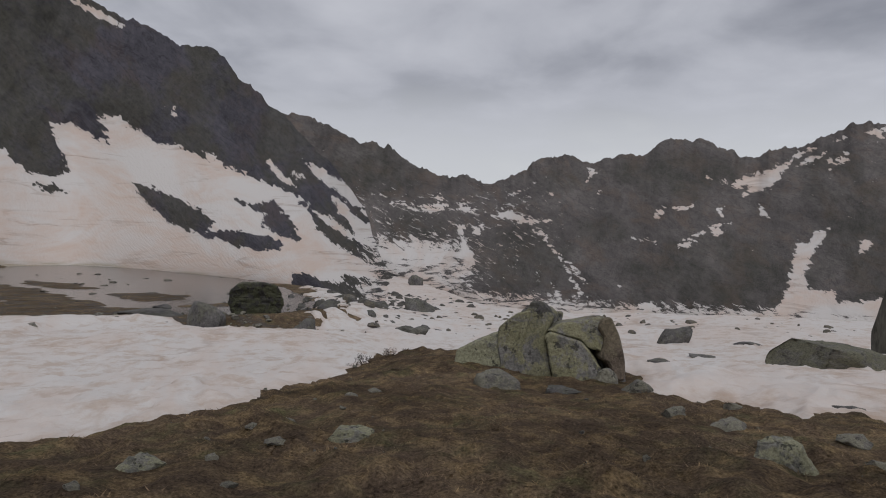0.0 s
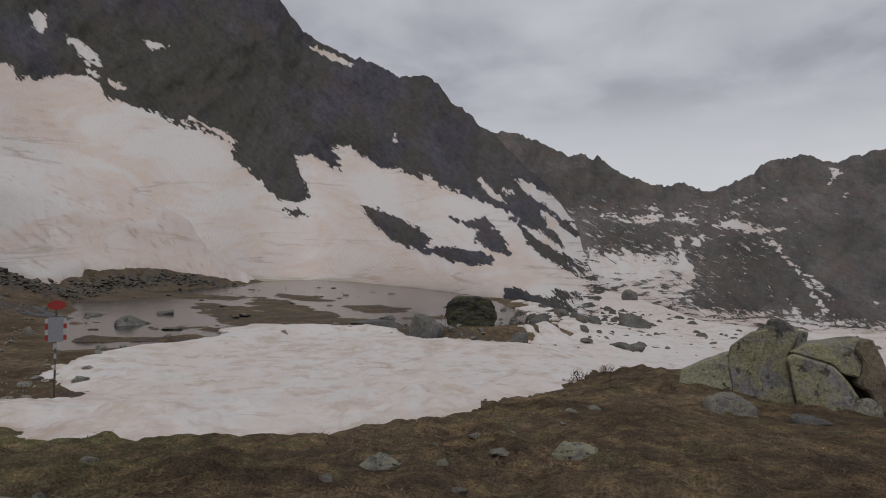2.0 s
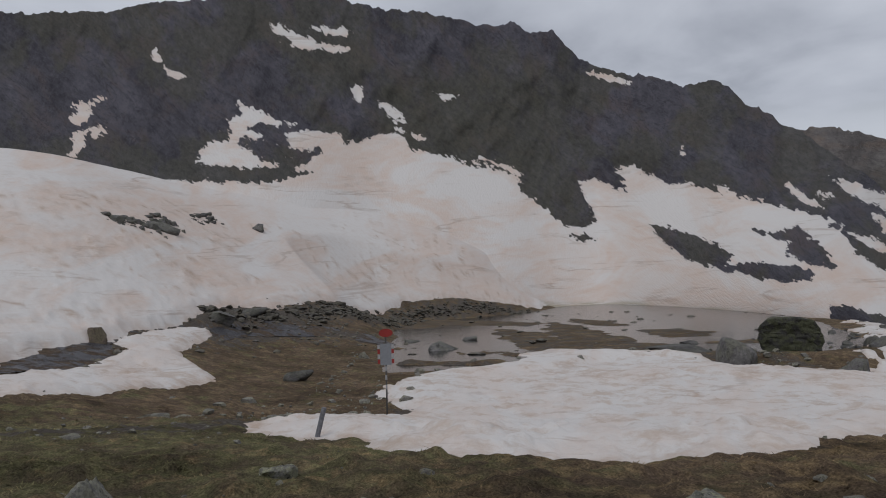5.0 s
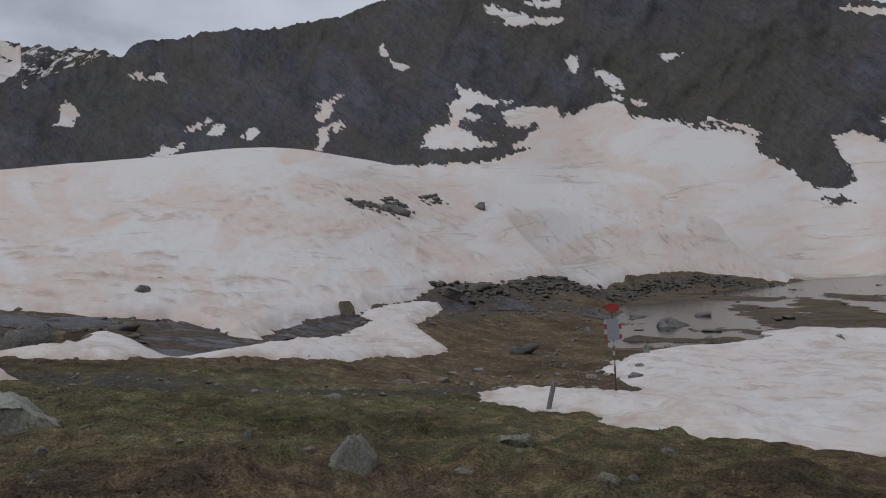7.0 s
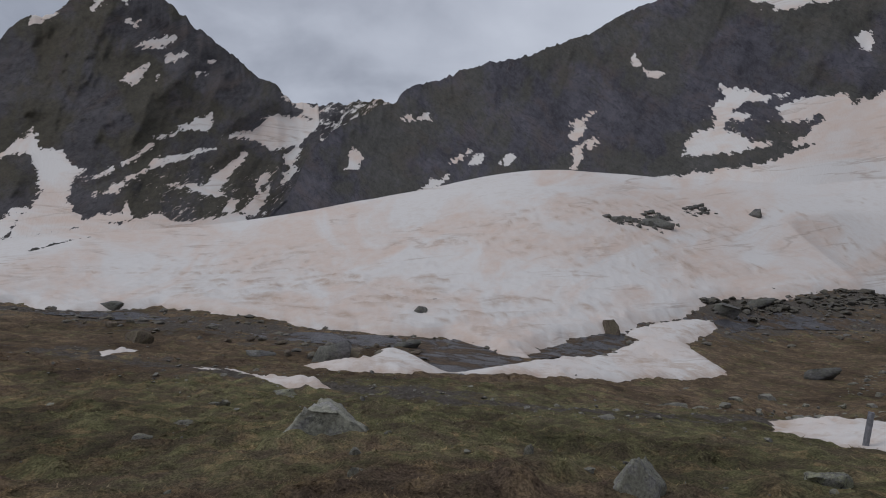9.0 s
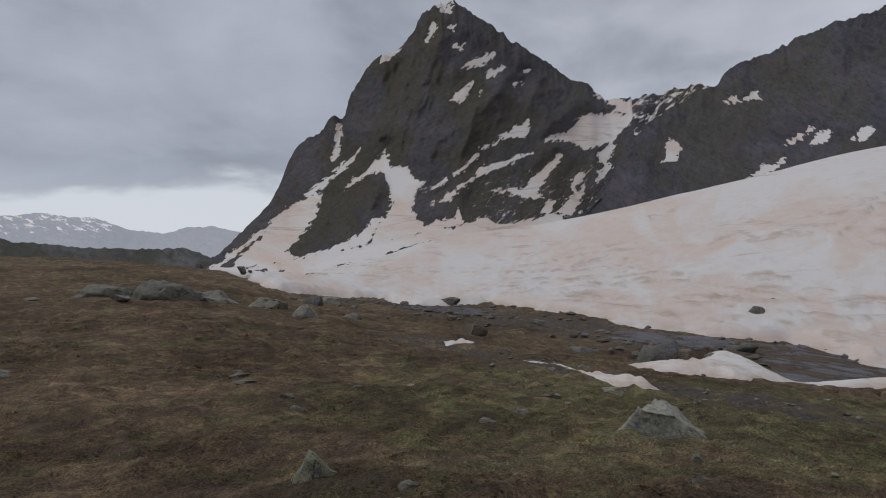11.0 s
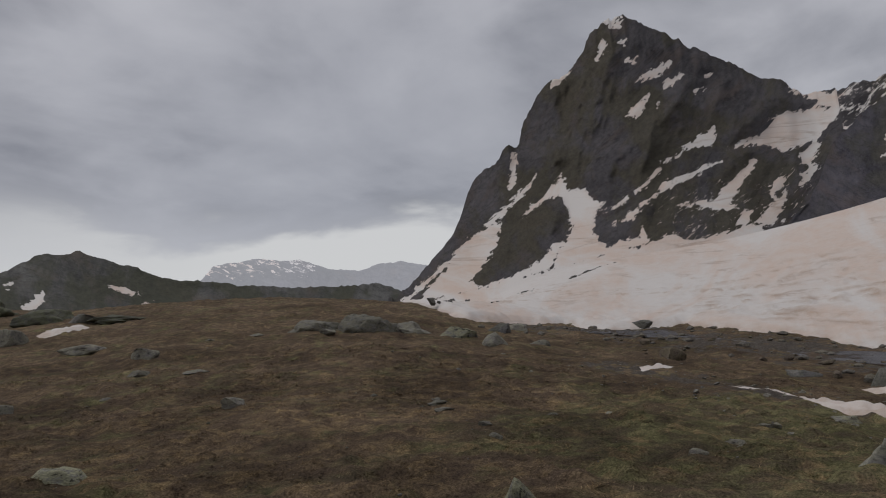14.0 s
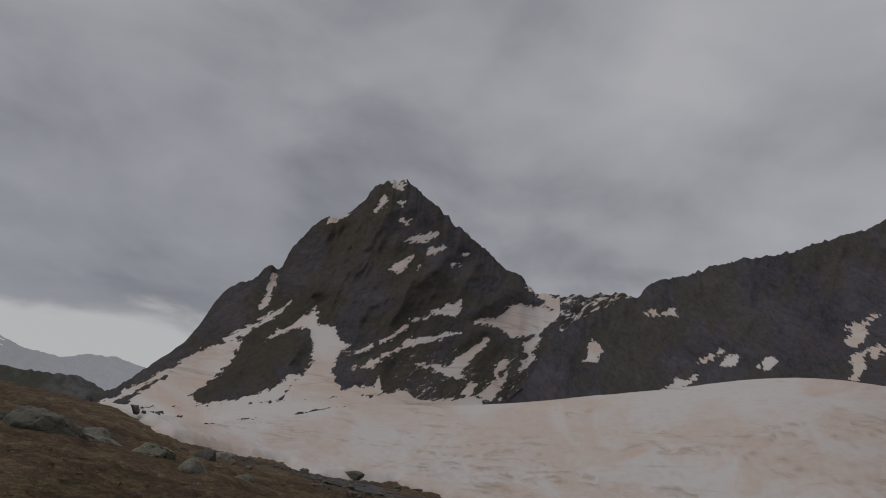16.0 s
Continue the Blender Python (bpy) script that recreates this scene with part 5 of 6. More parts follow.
ROCKS = {
    "grey": [rock_mesh("stone", 10 + k, M_STONE, 20, 0.13, detail=4) for k in range(10)],
    "lichen": [rock_mesh("stone", 30 + k, M_LICHEN, 16, 0.17) for k in range(6)],
    "dark": [rock_mesh("stone", 50 + k, M_DARK, 15, 0.12, detail=3) for k in range(7)],
    "lump": [rock_mesh("stone", 127 + k, M_PALE, 12, 0.22, cut=(), taper=0.75) for k in range(2)],
    "slab": [rock_mesh("stone", 72, M_STONE, 9, 0.05)],
    "turfslab": [rock_mesh("boulder", 75, M_MOSSY, 9, 0.05)],
    "pond": [rock_mesh("boulder", 81, M_DARK, 13, 0.10, squash=1.6)],
    "pond2": [rock_mesh("boulder", 84, M_DARK, 8, 0.04)],
    "brown": [rock_mesh("boulder", 86 + k, M_BROWN, 10, 0.08) for k in range(3)],
    "rise": [rock_mesh("boulder", 140 + k, M_HUMMOCK, 26, 0.3, detail=5, cut=()) for k in range(3)],
    "outcrop": [rock_mesh("boulder", 95, M_OUTCROP, 34, 0.3, detail=5, cut=())],
}
SAYS = {
    "grey": ("weathered grey stone half sunk in turf", "stone", "stones in the turf"),
    "lichen": ("grey stone blotched with pale green lichen", "stone", "lichened stones"),
    "dark": ("dark wet rock rising from snow and water", "rock", "dark rocks"),
    "lump": ("lumpy grey boulder spotted with lichen in green turf", "stone", "lichened stones"),
    "slab": ("smooth pale grey slab leaning by the boulder", "rock", ""),
    "turfslab": ("long low mossy rock rising from lake snow", "boulder", ""),
    "pond": ("dark block-shaped boulder standing in the pond", "boulder", ""),
    "pond2": ("rounded grey boulder at the pond edge", "boulder", ""),
    "brown": ("rounded brown boulder beside the stream", "boulder", "stream boulders"),
    "rise": ("broad mossy grey rock hummock beside the snow", "rock", "rock hummocks"),
    "outcrop": ("broad pale lichened rock outcrop on the hilltop", "outcrop", ""),
}
placed = {}


def height_at(x, y):
    return float(ground_height(np.array([x], float), np.array([y], float))[0])


def place(kind, x, y, wide, tall, bearing):
    """Sets a stone on the ground, its broad side square to the bearing."""
    k = placed[kind] = placed.get(kind, -1) + 1
    shapes = ROCKS[kind]
    big = wide > 1.2
    ob = new("boulder" if big or kind in ("pond", "pond2", "brown", "outcrop") else "stone", shapes[k % len(shapes)])
    rng = random.Random(k * 7 + len(kind))
    deep = wide * rng.uniform(0.6, 0.85)
    out = max(0.52 * tall, tall - 0.3 * deep) if kind in ("grey", "lichen") and tall < 0.8 * wide else max(0.7 * tall, tall - 0.18 * deep)
    ob.rotation_euler = (0, 0, radians(bearing + rng.choice((0, 180)) + rng.uniform(-12, 12)))
    ob.scale = (wide * 0.96, deep, out * 2.3)
    a = radians(bearing)
    x, y = x - math.sin(a) * deep * 0.35, y + math.cos(a) * deep * 0.35
    base = height_at(x, y)
    if kind in ("pond", "pond2"):
        base = max(base, POND - 0.05)
    ob.location = (x, y, base + snow_depth(x, y) - out * 1.22)
    label, category, group = SAYS[kind]
    if big and kind == "dark":
        label, category = "large dark angular boulder in the snow", "boulder"
    tagged(ob, label, category, group)
    return ob


place("slab", 0.89, 10.76, 0.85, 0.37, -5)
place("lichen", -2.25, 5.16, 0.41, 0.20, 25)
place("lichen", -0.8, 6.25, 0.52, 0.20, 8)
place("grey", -1.88, 6.73, 0.15, 0.07, 16)
place("grey", -1.44, 5.92, 0.22, 0.08, 14)
place("grey", -1.77, 5.3, 0.12, 0.07, 19)
place("grey", -1.46, 4.77, 0.14, 0.06, 18)
place("grey", -2.33, 4.38, 0.12, 0.06, 30)
place("grey", -0.97, 9.5, 0.30, 0.11, 6)
place("grey", -1.17, 8.62, 0.22, 0.09, 8)
place("grey", -1.64, 7.21, 0.20, 0.10, 13)
place("grey", -2.22, 6.41, 0.10, 0.05, 20)
place("grey", 2.9, 8.29, 0.33, 0.16, -20)
place("grey", 3.12, 7.28, 0.43, 0.24, -24)
place("lichen", 2.96, 5.75, 0.62, 0.46, -29)
place("grey", 4.21, 6.86, 0.37, 0.18, -33)
place("grey", 3.71, 5.76, 0.24, 0.13, -34)
place("grey", 1.71, 5.63, 0.08, 0.05, -18)
place("grey", 4.15, 9.46, 0.31, 0.13, -24)
place("grey", 3.22, 10.87, 0.57, 0.31, -17)
place("dark", 4.47, 13.57, 0.54, 0.16, -19)
place("dark", 2, 10.71, 0.68, 0.12, -11)
place("dark", 14.58, 40.54, 2.47, 1.20, -20)
place("turfslab", 13.38, 22.3, 4.76, 1.19, -31)
place("turfslab", 18.2, 31.83, 1.47, 0.96, -30)
place("dark", 11.27, 28.32, 1.31, 0.17, -22)
place("dark", 17.89, 37.86, 2.10, 0.28, -25)
place("dark", 5.72, 9.4, 0.65, 0.16, -32)
place("dark", 23.72, 33.99, 2.43, 4.64, -35)
place("dark", -2.36, 41.83, 1.53, 0.51, 3)
place("pond2", -13.17, 36.39, 2.24, 1.49, 20)
place("dark", -7.87, 37.07, 1.45, 0.79, 12)
place("dark", -1.68, 41.86, 1.93, 0.67, 2)
place("dark", -2.14, 58.46, 3.32, 1.66, 2)
place("dark", -19.31, 44.92, 1.73, 0.43, 23)
place("dark", -11.99, 73.53, 10.75, 1.04, 9)
place("dark", -15.79, 142.22, 4.53, 2.77, 6)
place("dark", -4.5, 107.6, 2.87, 1.91, 2)
place("grey", -4.48, 4.35, 0.19, 0.09, 46)
place("dark", -33.65, 35.2, 2.48, 0.77, 44)
place("dark", -37.91, 42.7, 1.80, 0.60, 42)
place("dark", -41.75, 39.54, 2.03, 0.46, 47)
place("dark", -16.93, 37.66, 4.42, 0.52, 24)
place("lump", -5.1, 1.72, 0.5, 0.31, 72)
place("lump", -5.5, 2.28, 0.28, 0.17, 68)
place("lichen", -5.92, 3.74, 0.46, 0.25, 57)
place("grey", -4.02, 3.29, 0.23, 0.11, 50)
place("grey", -4.05, 3.56, 0.12, 0.07, 48)
place("grey", -6.63, 1.2, 0.12, 0.13, 80)
place("grey", -5.31, 2.79, 0.20, 0.07, 62)
place("grey", -6.08, 1.62, 0.16, 0.06, 76)
place("grey", -16.48, 6.74, 0.92, 0.22, 68)
place("grey", -16.57, 7.52, 0.63, 0.22, 66)
place("grey", -10.66, 3.25, 0.35, 0.12, 73)
place("grey", -33.9, 27.56, 0.86, 0.62, 51)
place("grey", -22.18, 16.67, 0.44, 0.24, 53)
place("dark", -26.23, 17.44, 1.65, 0.55, 56)
place("lump", -7.83, -0.88, 1.15, 0.52, 97)
place("grey", -8.95, -2.71, 0.19, 0.11, 108)
place("grey", -6.72, -0.47, 0.15, 0.09, 95)
place("dark", -33.07, 1.13, 0.89, 0.50, 88)
place("dark", -37.03, 2.13, 0.79, 0.33, 87)
place("dark", -76.04, 44.47, 2.07, 1.04, 60)
place("brown", -34.49, 11.33, 1.07, 0.63, 72)
place("dark", -21.17, -2.12, 1.58, 0.75, 96)
place("dark", -60.71, 25.63, 3.48, 1.28, 67)
place("dark", -43.97, 22.71, 2.64, 1.06, 63)
place("dark", -47.2, 27.23, 2.46, 0.79, 60)
place("dark", -33.31, 34.36, 2.33, 0.97, 44)
place("lichen", -4.84, -3.34, 0.48, 0.3, 126)
place("grey", -8.15, -6.1, 0.24, 0.10, 127)
place("grey", -7.79, -2.87, 0.24, 0.11, 110)
place("grey", -10.66, -2.91, 0.26, 0.10, 105)
place("grey", -9.45, -5.7, 0.20, 0.08, 122)
place("grey", -4.86, -2.46, 0.20, 0.10, 118)
place("grey", -5.73, -0.4, 0.17, 0.10, 93)
place("grey", -9.58, -8.21, 0.41, 0.10, 131)
place("brown", -22.43, -8.53, 1.04, 0.54, 111)
place("dark", -36.03, -15.17, 1.37, 0.48, 113)
place("dark", -25.46, -17.83, 1.44, 0.52, 125)
place("lichen", -12.52, -2.14, 0.44, 0.17, 100)
place("brown", -21.53, -1.7, 1.33, 0.57, 94)
place("dark", -25.89, 0.3, 1.40, 0.33, 89)
place("dark", -21.69, -4.48, 1.15, 0.31, 102)
place("outcrop", -17.82, -19.07, 3.3, 0.95, 137)
place("outcrop", -16.6, -20.6, 2.4, 0.55, 141)
place("outcrop", -19.6, -18.2, 2.2, 0.5, 133)
place("grey", -17.64, -20.77, 1.42, 0.57, 140)
place("grey", -19.21, -18.69, 1.17, 0.56, 134)
place("grey", -19.74, -14.07, 1.17, 0.69, 125)
place("lichen", -20.28, -16.1, 1.69, 0.78, 128)
place("grey", -7.24, -11.27, 0.53, 0.30, 147)
place("grey", -7.64, -5.54, 0.22, 0.11, 126)
place("grey", -4.46, -17.77, 0.82, 0.53, 166)
place("grey", -4.52, -15.53, 0.86, 0.37, 164)
place("grey", -2.95, -17.41, 0.64, 0.25, 171)
place("grey", -10, -20.54, 1.03, 0.53, 154)
place("grey", -9.62, -23.92, 2.13, 0.47, 158)
place("grey", -8.6, -17.99, 0.72, 0.25, 155)
place("grey", -9.45, -16.54, 0.74, 0.15, 150)
place("lichen", -3.2, -8.45, 0.69, 0.21, 160)
place("lichen", -2.45, -5.73, 0.76, 0.36, 158)
place("grey", -13.13, -22.09, 0.50, 0.18, 149)
place("grey", -27.59, -18.26, 1.49, 0.60, 123)
place("grey", -22.05, -13.55, 0.94, 0.38, 121)
place("grey", -4.44, -2.35, 0.19, 0.11, 117)
place("grey", -9.31, -2.92, 0.30, 0.13, 106)
place("grey", -8.99, -7.56, 0.41, 0.08, 130)
place("grey", -10.11, -8.71, 0.23, 0.08, 131)
place("grey", -9.62, -9.96, 0.19, 0.10, 136)
place("dark", -13.29, -33.76, 1.67, 0.60, 159)
place("rise", -7.81, -31.93, 3.54, 0.96, 166)
place("rise", -5.05, -32.26, 4.36, 1.5, 171)
place("rise", -10.39, -53.46, 8.22, 2.61, 169)
place("rise", -12.63, -46.79, 4.22, 1.66, 165)
place("rise", -12.58, -36.36, 3.25, 0.84, 161)
place("rise", -3.52, -26.57, 2.8, 0.95, 173)
place("rise", -14.18, -31.88, 3.17, 0.39, 156)
place("grey", -8.91, -29.56, 1.47, 0.82, 163)
place("grey", -14.88, -21.74, 0.69, 0.16, 146)
place("grey", -6.71, -15.5, 0.37, 0.12, 157)
place("grey", -16.3, -19.22, 0.74, 0.26, 140)


# ---- the split boulder on the knoll ----


def hewn(outline, depth, lean, seed, rough=0.06):
    """A block with the given front outline (x, z), split off flat and roughened."""
    bm = bmesh.new()
    front = bm.faces.new([bm.verts.new((x, 0, z)) for x, z in outline])
    made = bmesh.ops.extrude_face_region(bm, geom=[front])
    cx = sum(p[0] for p in outline) / len(outline)
    for v in made["geom"]:
        if isinstance(v, bmesh.types.BMVert):
            v.co = (cx + (v.co.x - cx) * 0.86, depth, v.co.z * 0.9)
    bmesh.ops.recalc_face_normals(bm, faces=bm.faces)
    bmesh.ops.bevel(bm, geom=bm.edges[:], offset=0.03, segments=1, affect="EDGES")
    bmesh.ops.triangulate(bm, faces=bm.faces)
    for _ in range(4):
        bmesh.ops.subdivide_edges(bm, edges=[e for e in bm.edges if e.calc_length() > 0.07], cuts=1)
        bmesh.ops.triangulate(bm, faces=[f for f in bm.faces if len(f.verts) > 3])
    p = np.array([v.co for v in bm.verts])
    n = np.array([v.normal for v in bm.verts])
    o = seed * 3.7
    q = fractal(p[:, 0] * 1.6 + o, p[:, 1] * 1.6, p[:, 2] * 1.6, octaves=5, gain=0.55) + 0.5 * fractal(p[:, 0] * 1.1 + o, p[:, 1] * 1.1 + 4, p[:, 2] * 3.2, octaves=3, ridged=True)
    p = p + n * (rough * q)[:, None]
    p[:, 1] += lean * p[:, 2]
    for v, c in zip(bm.verts, p):
        v.co = c
    for f in bm.faces:
        f.smooth = False
    return bm


def split_boulder(x, y, bearing):
    base = new("boulder")
    base.location, base.rotation_euler, base.scale = (x, y, height_at(x, y) - 0.05), (0, 0, radians(bearing)), (1.0, 1.0, 1.0)
    def turned(ob, pivot, angle, y):
        ob.rotation_euler.z = radians(angle)
        ob.location = (pivot - pivot * math.cos(radians(angle)), y - pivot * math.sin(radians(angle)), 0)

    turned(part("block", hewn([(-1.05, -0.25), (-0.58, -0.25), (-0.57, 0.3), (-0.64, 0.7), (-0.62, 1.2), (-0.88, 1.13), (-1.25, 0.84), (-1.22, 0.5), (-1.08, 0.2)], 1.5, 0.25, 1, 0.018), M_BOULDER, base), -0.6, -24, 0.0)
    part("block", hewn([(-0.6, -0.25), (0.0, -0.25), (-0.02, 0.05), (-0.1, 0.42), (-0.17, 0.76), (-0.1, 0.92), (-0.02, 1.1), (-0.2, 1.28), (-0.5, 1.25), (-0.64, 1.19), (-0.65, 0.7), (-0.58, 0.3)], 1.8, 0.32, 3, 0.018), M_BOULDER, base)
    part("block", hewn([(0.0, -0.25), (0.84, -0.25), (0.86, 0.2), (0.64, 0.54), (0.5, 0.69), (-0.1, 0.83), (-0.16, 0.75), (-0.09, 0.42), (-0.01, 0.05)], 1.7, 0.2, 2, 0.016), M_BOULDER, base).location.y = -0.08
    turned(part("block", hewn([(-0.11, 0.85), (0.5, 0.7), (0.64, 0.55), (0.9, 0.5), (0.97, 0.75), (0.88, 0.95), (0.99, 1.13), (0.5, 1.03), (0.12, 0.98)], 1.5, 0.4, 9, 0.018), M_BOULDER, base), 0.4, 8, -0.12)
    turned(part("block", hewn([(0.87, 0.4), (1.0, 0.33), (1.16, 0.0), (1.3, 0.02), (1.32, 0.3), (1.24, 0.85), (1.12, 1.13), (0.97, 1.1), (0.87, 0.95), (0.98, 0.75), (0.91, 0.5)], 1.4, 0.22, 4, 0.018), M_BROWN, base, "brown cracked end of the boulder"), 0.9, 20, -0.02)
    # dark block set back to stand in for the shade of the hollow
    part("foot_block", hewn([(0.5, -0.25), (1.3, -0.25), (1.28, 0.12), (1.05, 0.5), (0.62, 0.5)], 0.9, 0.12, 5), M_DARK, base).location.y = 0.42
    part("fallen_chunk", hewn([(0.72, -0.25), (1.08, -0.25), (1.1, 0.06), (0.98, 0.24), (0.8, 0.2)], 0.35, 0.1, 6, 0.04), M_STONE, base).location.y = -0.1
    part("cap_slab", hewn([(-0.55, 1.18), (-0.1, 1.06), (-0.12, 1.22), (-0.22, 1.36), (-0.46, 1.36)], 0.8, 0.1, 7, 0.05), M_DARK, base, "dark grey cap of the boulder").location.y = 0.3
    part("side_slab", hewn([(-1.95, -0.25), (-0.9, -0.25), (-0.98, 0.3), (-1.14, 0.72), (-1.5, 0.56), (-1.9, 0.36)], 1.0, 0.35, 8, 0.03), M_LICHEN, base, "sloping grey slab against the boulder").location.y = 0.25
    return tagged(base, "large split boulder covered in yellow-green lichen", "boulder")


split_boulder(2.05, 12.1, -14)


def pond_boulder(x, y, bearing):
    base = new("boulder")
    base.location, base.rotation_euler = (x, y, POND - 0.1), (0, 0, radians(bearing))
    part("block", hewn([(-1.35, -0.3), (1.15, -0.3), (1.6, 0.7), (1.5, 1.5), (1.15, 1.95), (0.2, 2.12), (-1.2, 2.0), (-1.65, 1.5), (-1.7, 0.9)], 2.4, 0.05, 11, 0.09), M_BLACK, base)
    part("ledge", hewn([(-1.3, 1.7), (0.9, 1.72), (1.0, 2.0), (0.1, 2.22), (-1.1, 2.12)], 1.7, 0.05, 12, 0.08), M_MOSSY, base, "mossy ledge on top of the boulder").location.y = 0.4
    return tagged(base, "dark block-shaped boulder standing in the pond", "boulder")


pond_boulder(-11.6, 40.6, 16)

# ---- rubble along water and snow ----
rng = np.random.RandomState(5)


def rubble(name, spots, sizes, mat, label, seed, lift=0.0, flat=1.0):
    """Loose stones, many and small, as one heap of real little rocks."""
    me = rock_mesh("pebble", seed, mat, 10, 0.1, detail=2)
    v0 = np.array([v.co for v in me.vertices])
    f0 = np.array([list(p.vertices) for p in me.polygons])
    r = np.random.RandomState(seed)
    z = ground_height(spots[:, 0], spots[:, 1]) + lift
    vs, fs = [], []
    for k, ((x, y), s, h) in enumerate(zip(spots, sizes, z)):
        a = r.uniform(0, 6.28)
        sx, sy, sz = s * r.uniform(0.8, 1.3), s * r.uniform(0.6, 1.0), s * r.uniform(0.35, 0.8) * flat
        q = v0 * (sx, sy, sz)
        c, n = math.cos(a), math.sin(a)
        vs.append(np.stack([q[:, 0] * c - q[:, 1] * n + x, q[:, 0] * n + q[:, 1] * c + y, q[:, 2] + h - sz * 0.3], -1))
        fs.append(f0 + k * len(v0))
    return tagged(mesh_object(name, np.concatenate(vs), np.concatenate(fs), mat, smooth_faces=False), label, "stones", kind="stuff")


def scatter_line(line, count, spread, lo, hi):
    pts = np.array(line, float)
    seg = np.hypot(*(pts[1:] - pts[:-1]).T)
    k = rng.choice(len(seg), count, p=seg / seg.sum())
    t = rng.rand(count, 1)
    p = pts[k] * (1 - t) + pts[k + 1] * t + rng.normal(size=(count, 2)) * spread
    return p, lo * (hi / lo) ** (rng.rand(count) ** 2)


rubble("shore_rubble", *scatter_line(SHORE[2:], 1100, 1.0, 0.25, 1.1), M_SHORE, "dark broken rocks along the foot of the snow", 301, 0.0, 0.8)
rubble("stream_rubble", *scatter_line(stream_line, 900, 2.6, 0.06, 0.55), M_SHORE, "wet dark stones in the stream bed", 302)
rubble("stream_boulders", *scatter_line([(-34, 11), (-28, 4), (-25, -3), (-27, -9), (-31, -16)], 60, 2.4, 0.15, 0.5), M_BROWN, "brown mossy boulders in the stream bed", 309)
rubble("foot_rubble", *scatter_line([(-7, 43), (-4, 50), (0, 54), (6, 56), (16, 57), (28, 51), (36, 44)], 300, 3.8, 0.15, 1.0), M_SHORE, "broken grey rocks on the snow below the cirque", 310, 0.16)
rubble("path_rubble", *scatter_line(path_line, 480, 1.9, 0.025, 0.17), M_STONE, "small grey stones on the worn track", 303)
rubble("bank_rubble", *scatter_line([(-13, 9), (-17, 11), (-19, 15), (-22, 22), (-25, 33), (-16, 40), (-9, 38)], 380, 1.6, 0.08, 0.55), M_STONE, "loose stones on the pond bank", 304)
rubble("lakeside_rubble", *scatter_line([(-8, 46), (-5, 60), (-7, 80), (-3, 66), (4, 72), (16, 76), (30, 72), (44, 62)], 900, 3.6, 0.2, 1.5), M_DARK, "dark rocks scattered along the lake shore", 305)
a = np.radians(rng.uniform(-45, 180, 800))
r = 3.2 + 22 * rng.rand(800) ** 0.8
rubble("turf_pebbles", np.stack([-np.sin(a) * r, np.cos(a) * r], -1), 0.018 * 6 ** (rng.rand(800) ** 2.4), M_STONE, "scattered small stones in the turf", 306)
rubble("slope_outcrop", *scatter_line([(-58.3, 20.3), (-60.4, 22.6), (-60.6, 24.4), (-62.4, 25.6), (-64.8, 28.6)], 150, 0.55, 0.35, 1.3), M_DARK, "dark rocks melting out of the snow slope", 308, 0.36)
rubble("slope_outcrop", *scatter_line([(-71.5, 33.4), (-76.6, 38.6)], 46, 0.6, 0.35, 1.2), M_DARK, "dark rocks melting out of the snow slope", 315, 0.36)
# dark stones stand in for the dark of crevices; no crack is cut
rubble("snow_crevice", *scatter_line([(-30.1, -25.9), (-55.4, -38.2)], 110, 0.2, 0.25, 0.7), M_DARK, "dark stones in a crack along the snow", 311, 0.34)
rubble("snow_crevice", *scatter_line([(-71.0, -38.3), (-78.3, -38.5), (-84.9, -37.1)], 70, 0.15, 0.2, 0.55), M_DARK, "dark stones in a crack along the snow", 312, 0.34)
rubble("snow_crevice", *scatter_line([(-67.2, -43.3), (-60.9, -37.1), (-62.3, -36.0)], 40, 0.4, 0.2, 0.6), M_DARK, "dark stones melting out of the snow", 313, 0.34)
rubble("track_stones", *scatter_line([(-22.1, 15.4), (-26.7, 19.9), (-37.0, 29.8)], 70, 0.22, 0.07, 0.3), M_STONE, "pale stones lining the track by the sign", 314)
pp = np.stack([rng.uniform(-60, -12, 260), rng.uniform(30, 100, 260)], -1)
pp = pp[inside(pp[:, 0], pp[:, 1], POND_OUTLINE) > -1.0][:90]
rubble("pond_rubble", pp, 0.25 * 5 ** (rng.rand(len(pp)) ** 2), M_SHORE, "dark stones breaking the pond surface", 307, 0.05, 0.45)

# ---- sign, marker pole, shrub ----


def tube(bm, p, q, radius, sides=8):
    p, q = Vector(p), Vector(q)
    ring = (q - p).to_track_quat("Z", "Y").to_matrix()
    loops = [[bm.verts.new(c + ring @ Vector((radius * math.cos(6.2832 * k / sides), radius * math.sin(6.2832 * k / sides), 0))) for k in range(sides)] for c in (p, q)]
    for k in range(sides):
        bm.faces.new((loops[0][k], loops[0][(k + 1) % sides], loops[1][(k + 1) % sides], loops[1][k]))
    bm.faces.new(loops[0][::-1])
    bm.faces.new(loops[1])
    return bm


def box(bm, centre, size):
    bmesh.ops.create_cube(bm, size=1, matrix=Matrix.Translation(centre) @ Matrix.Diagonal((*size, 1)))
    return bm


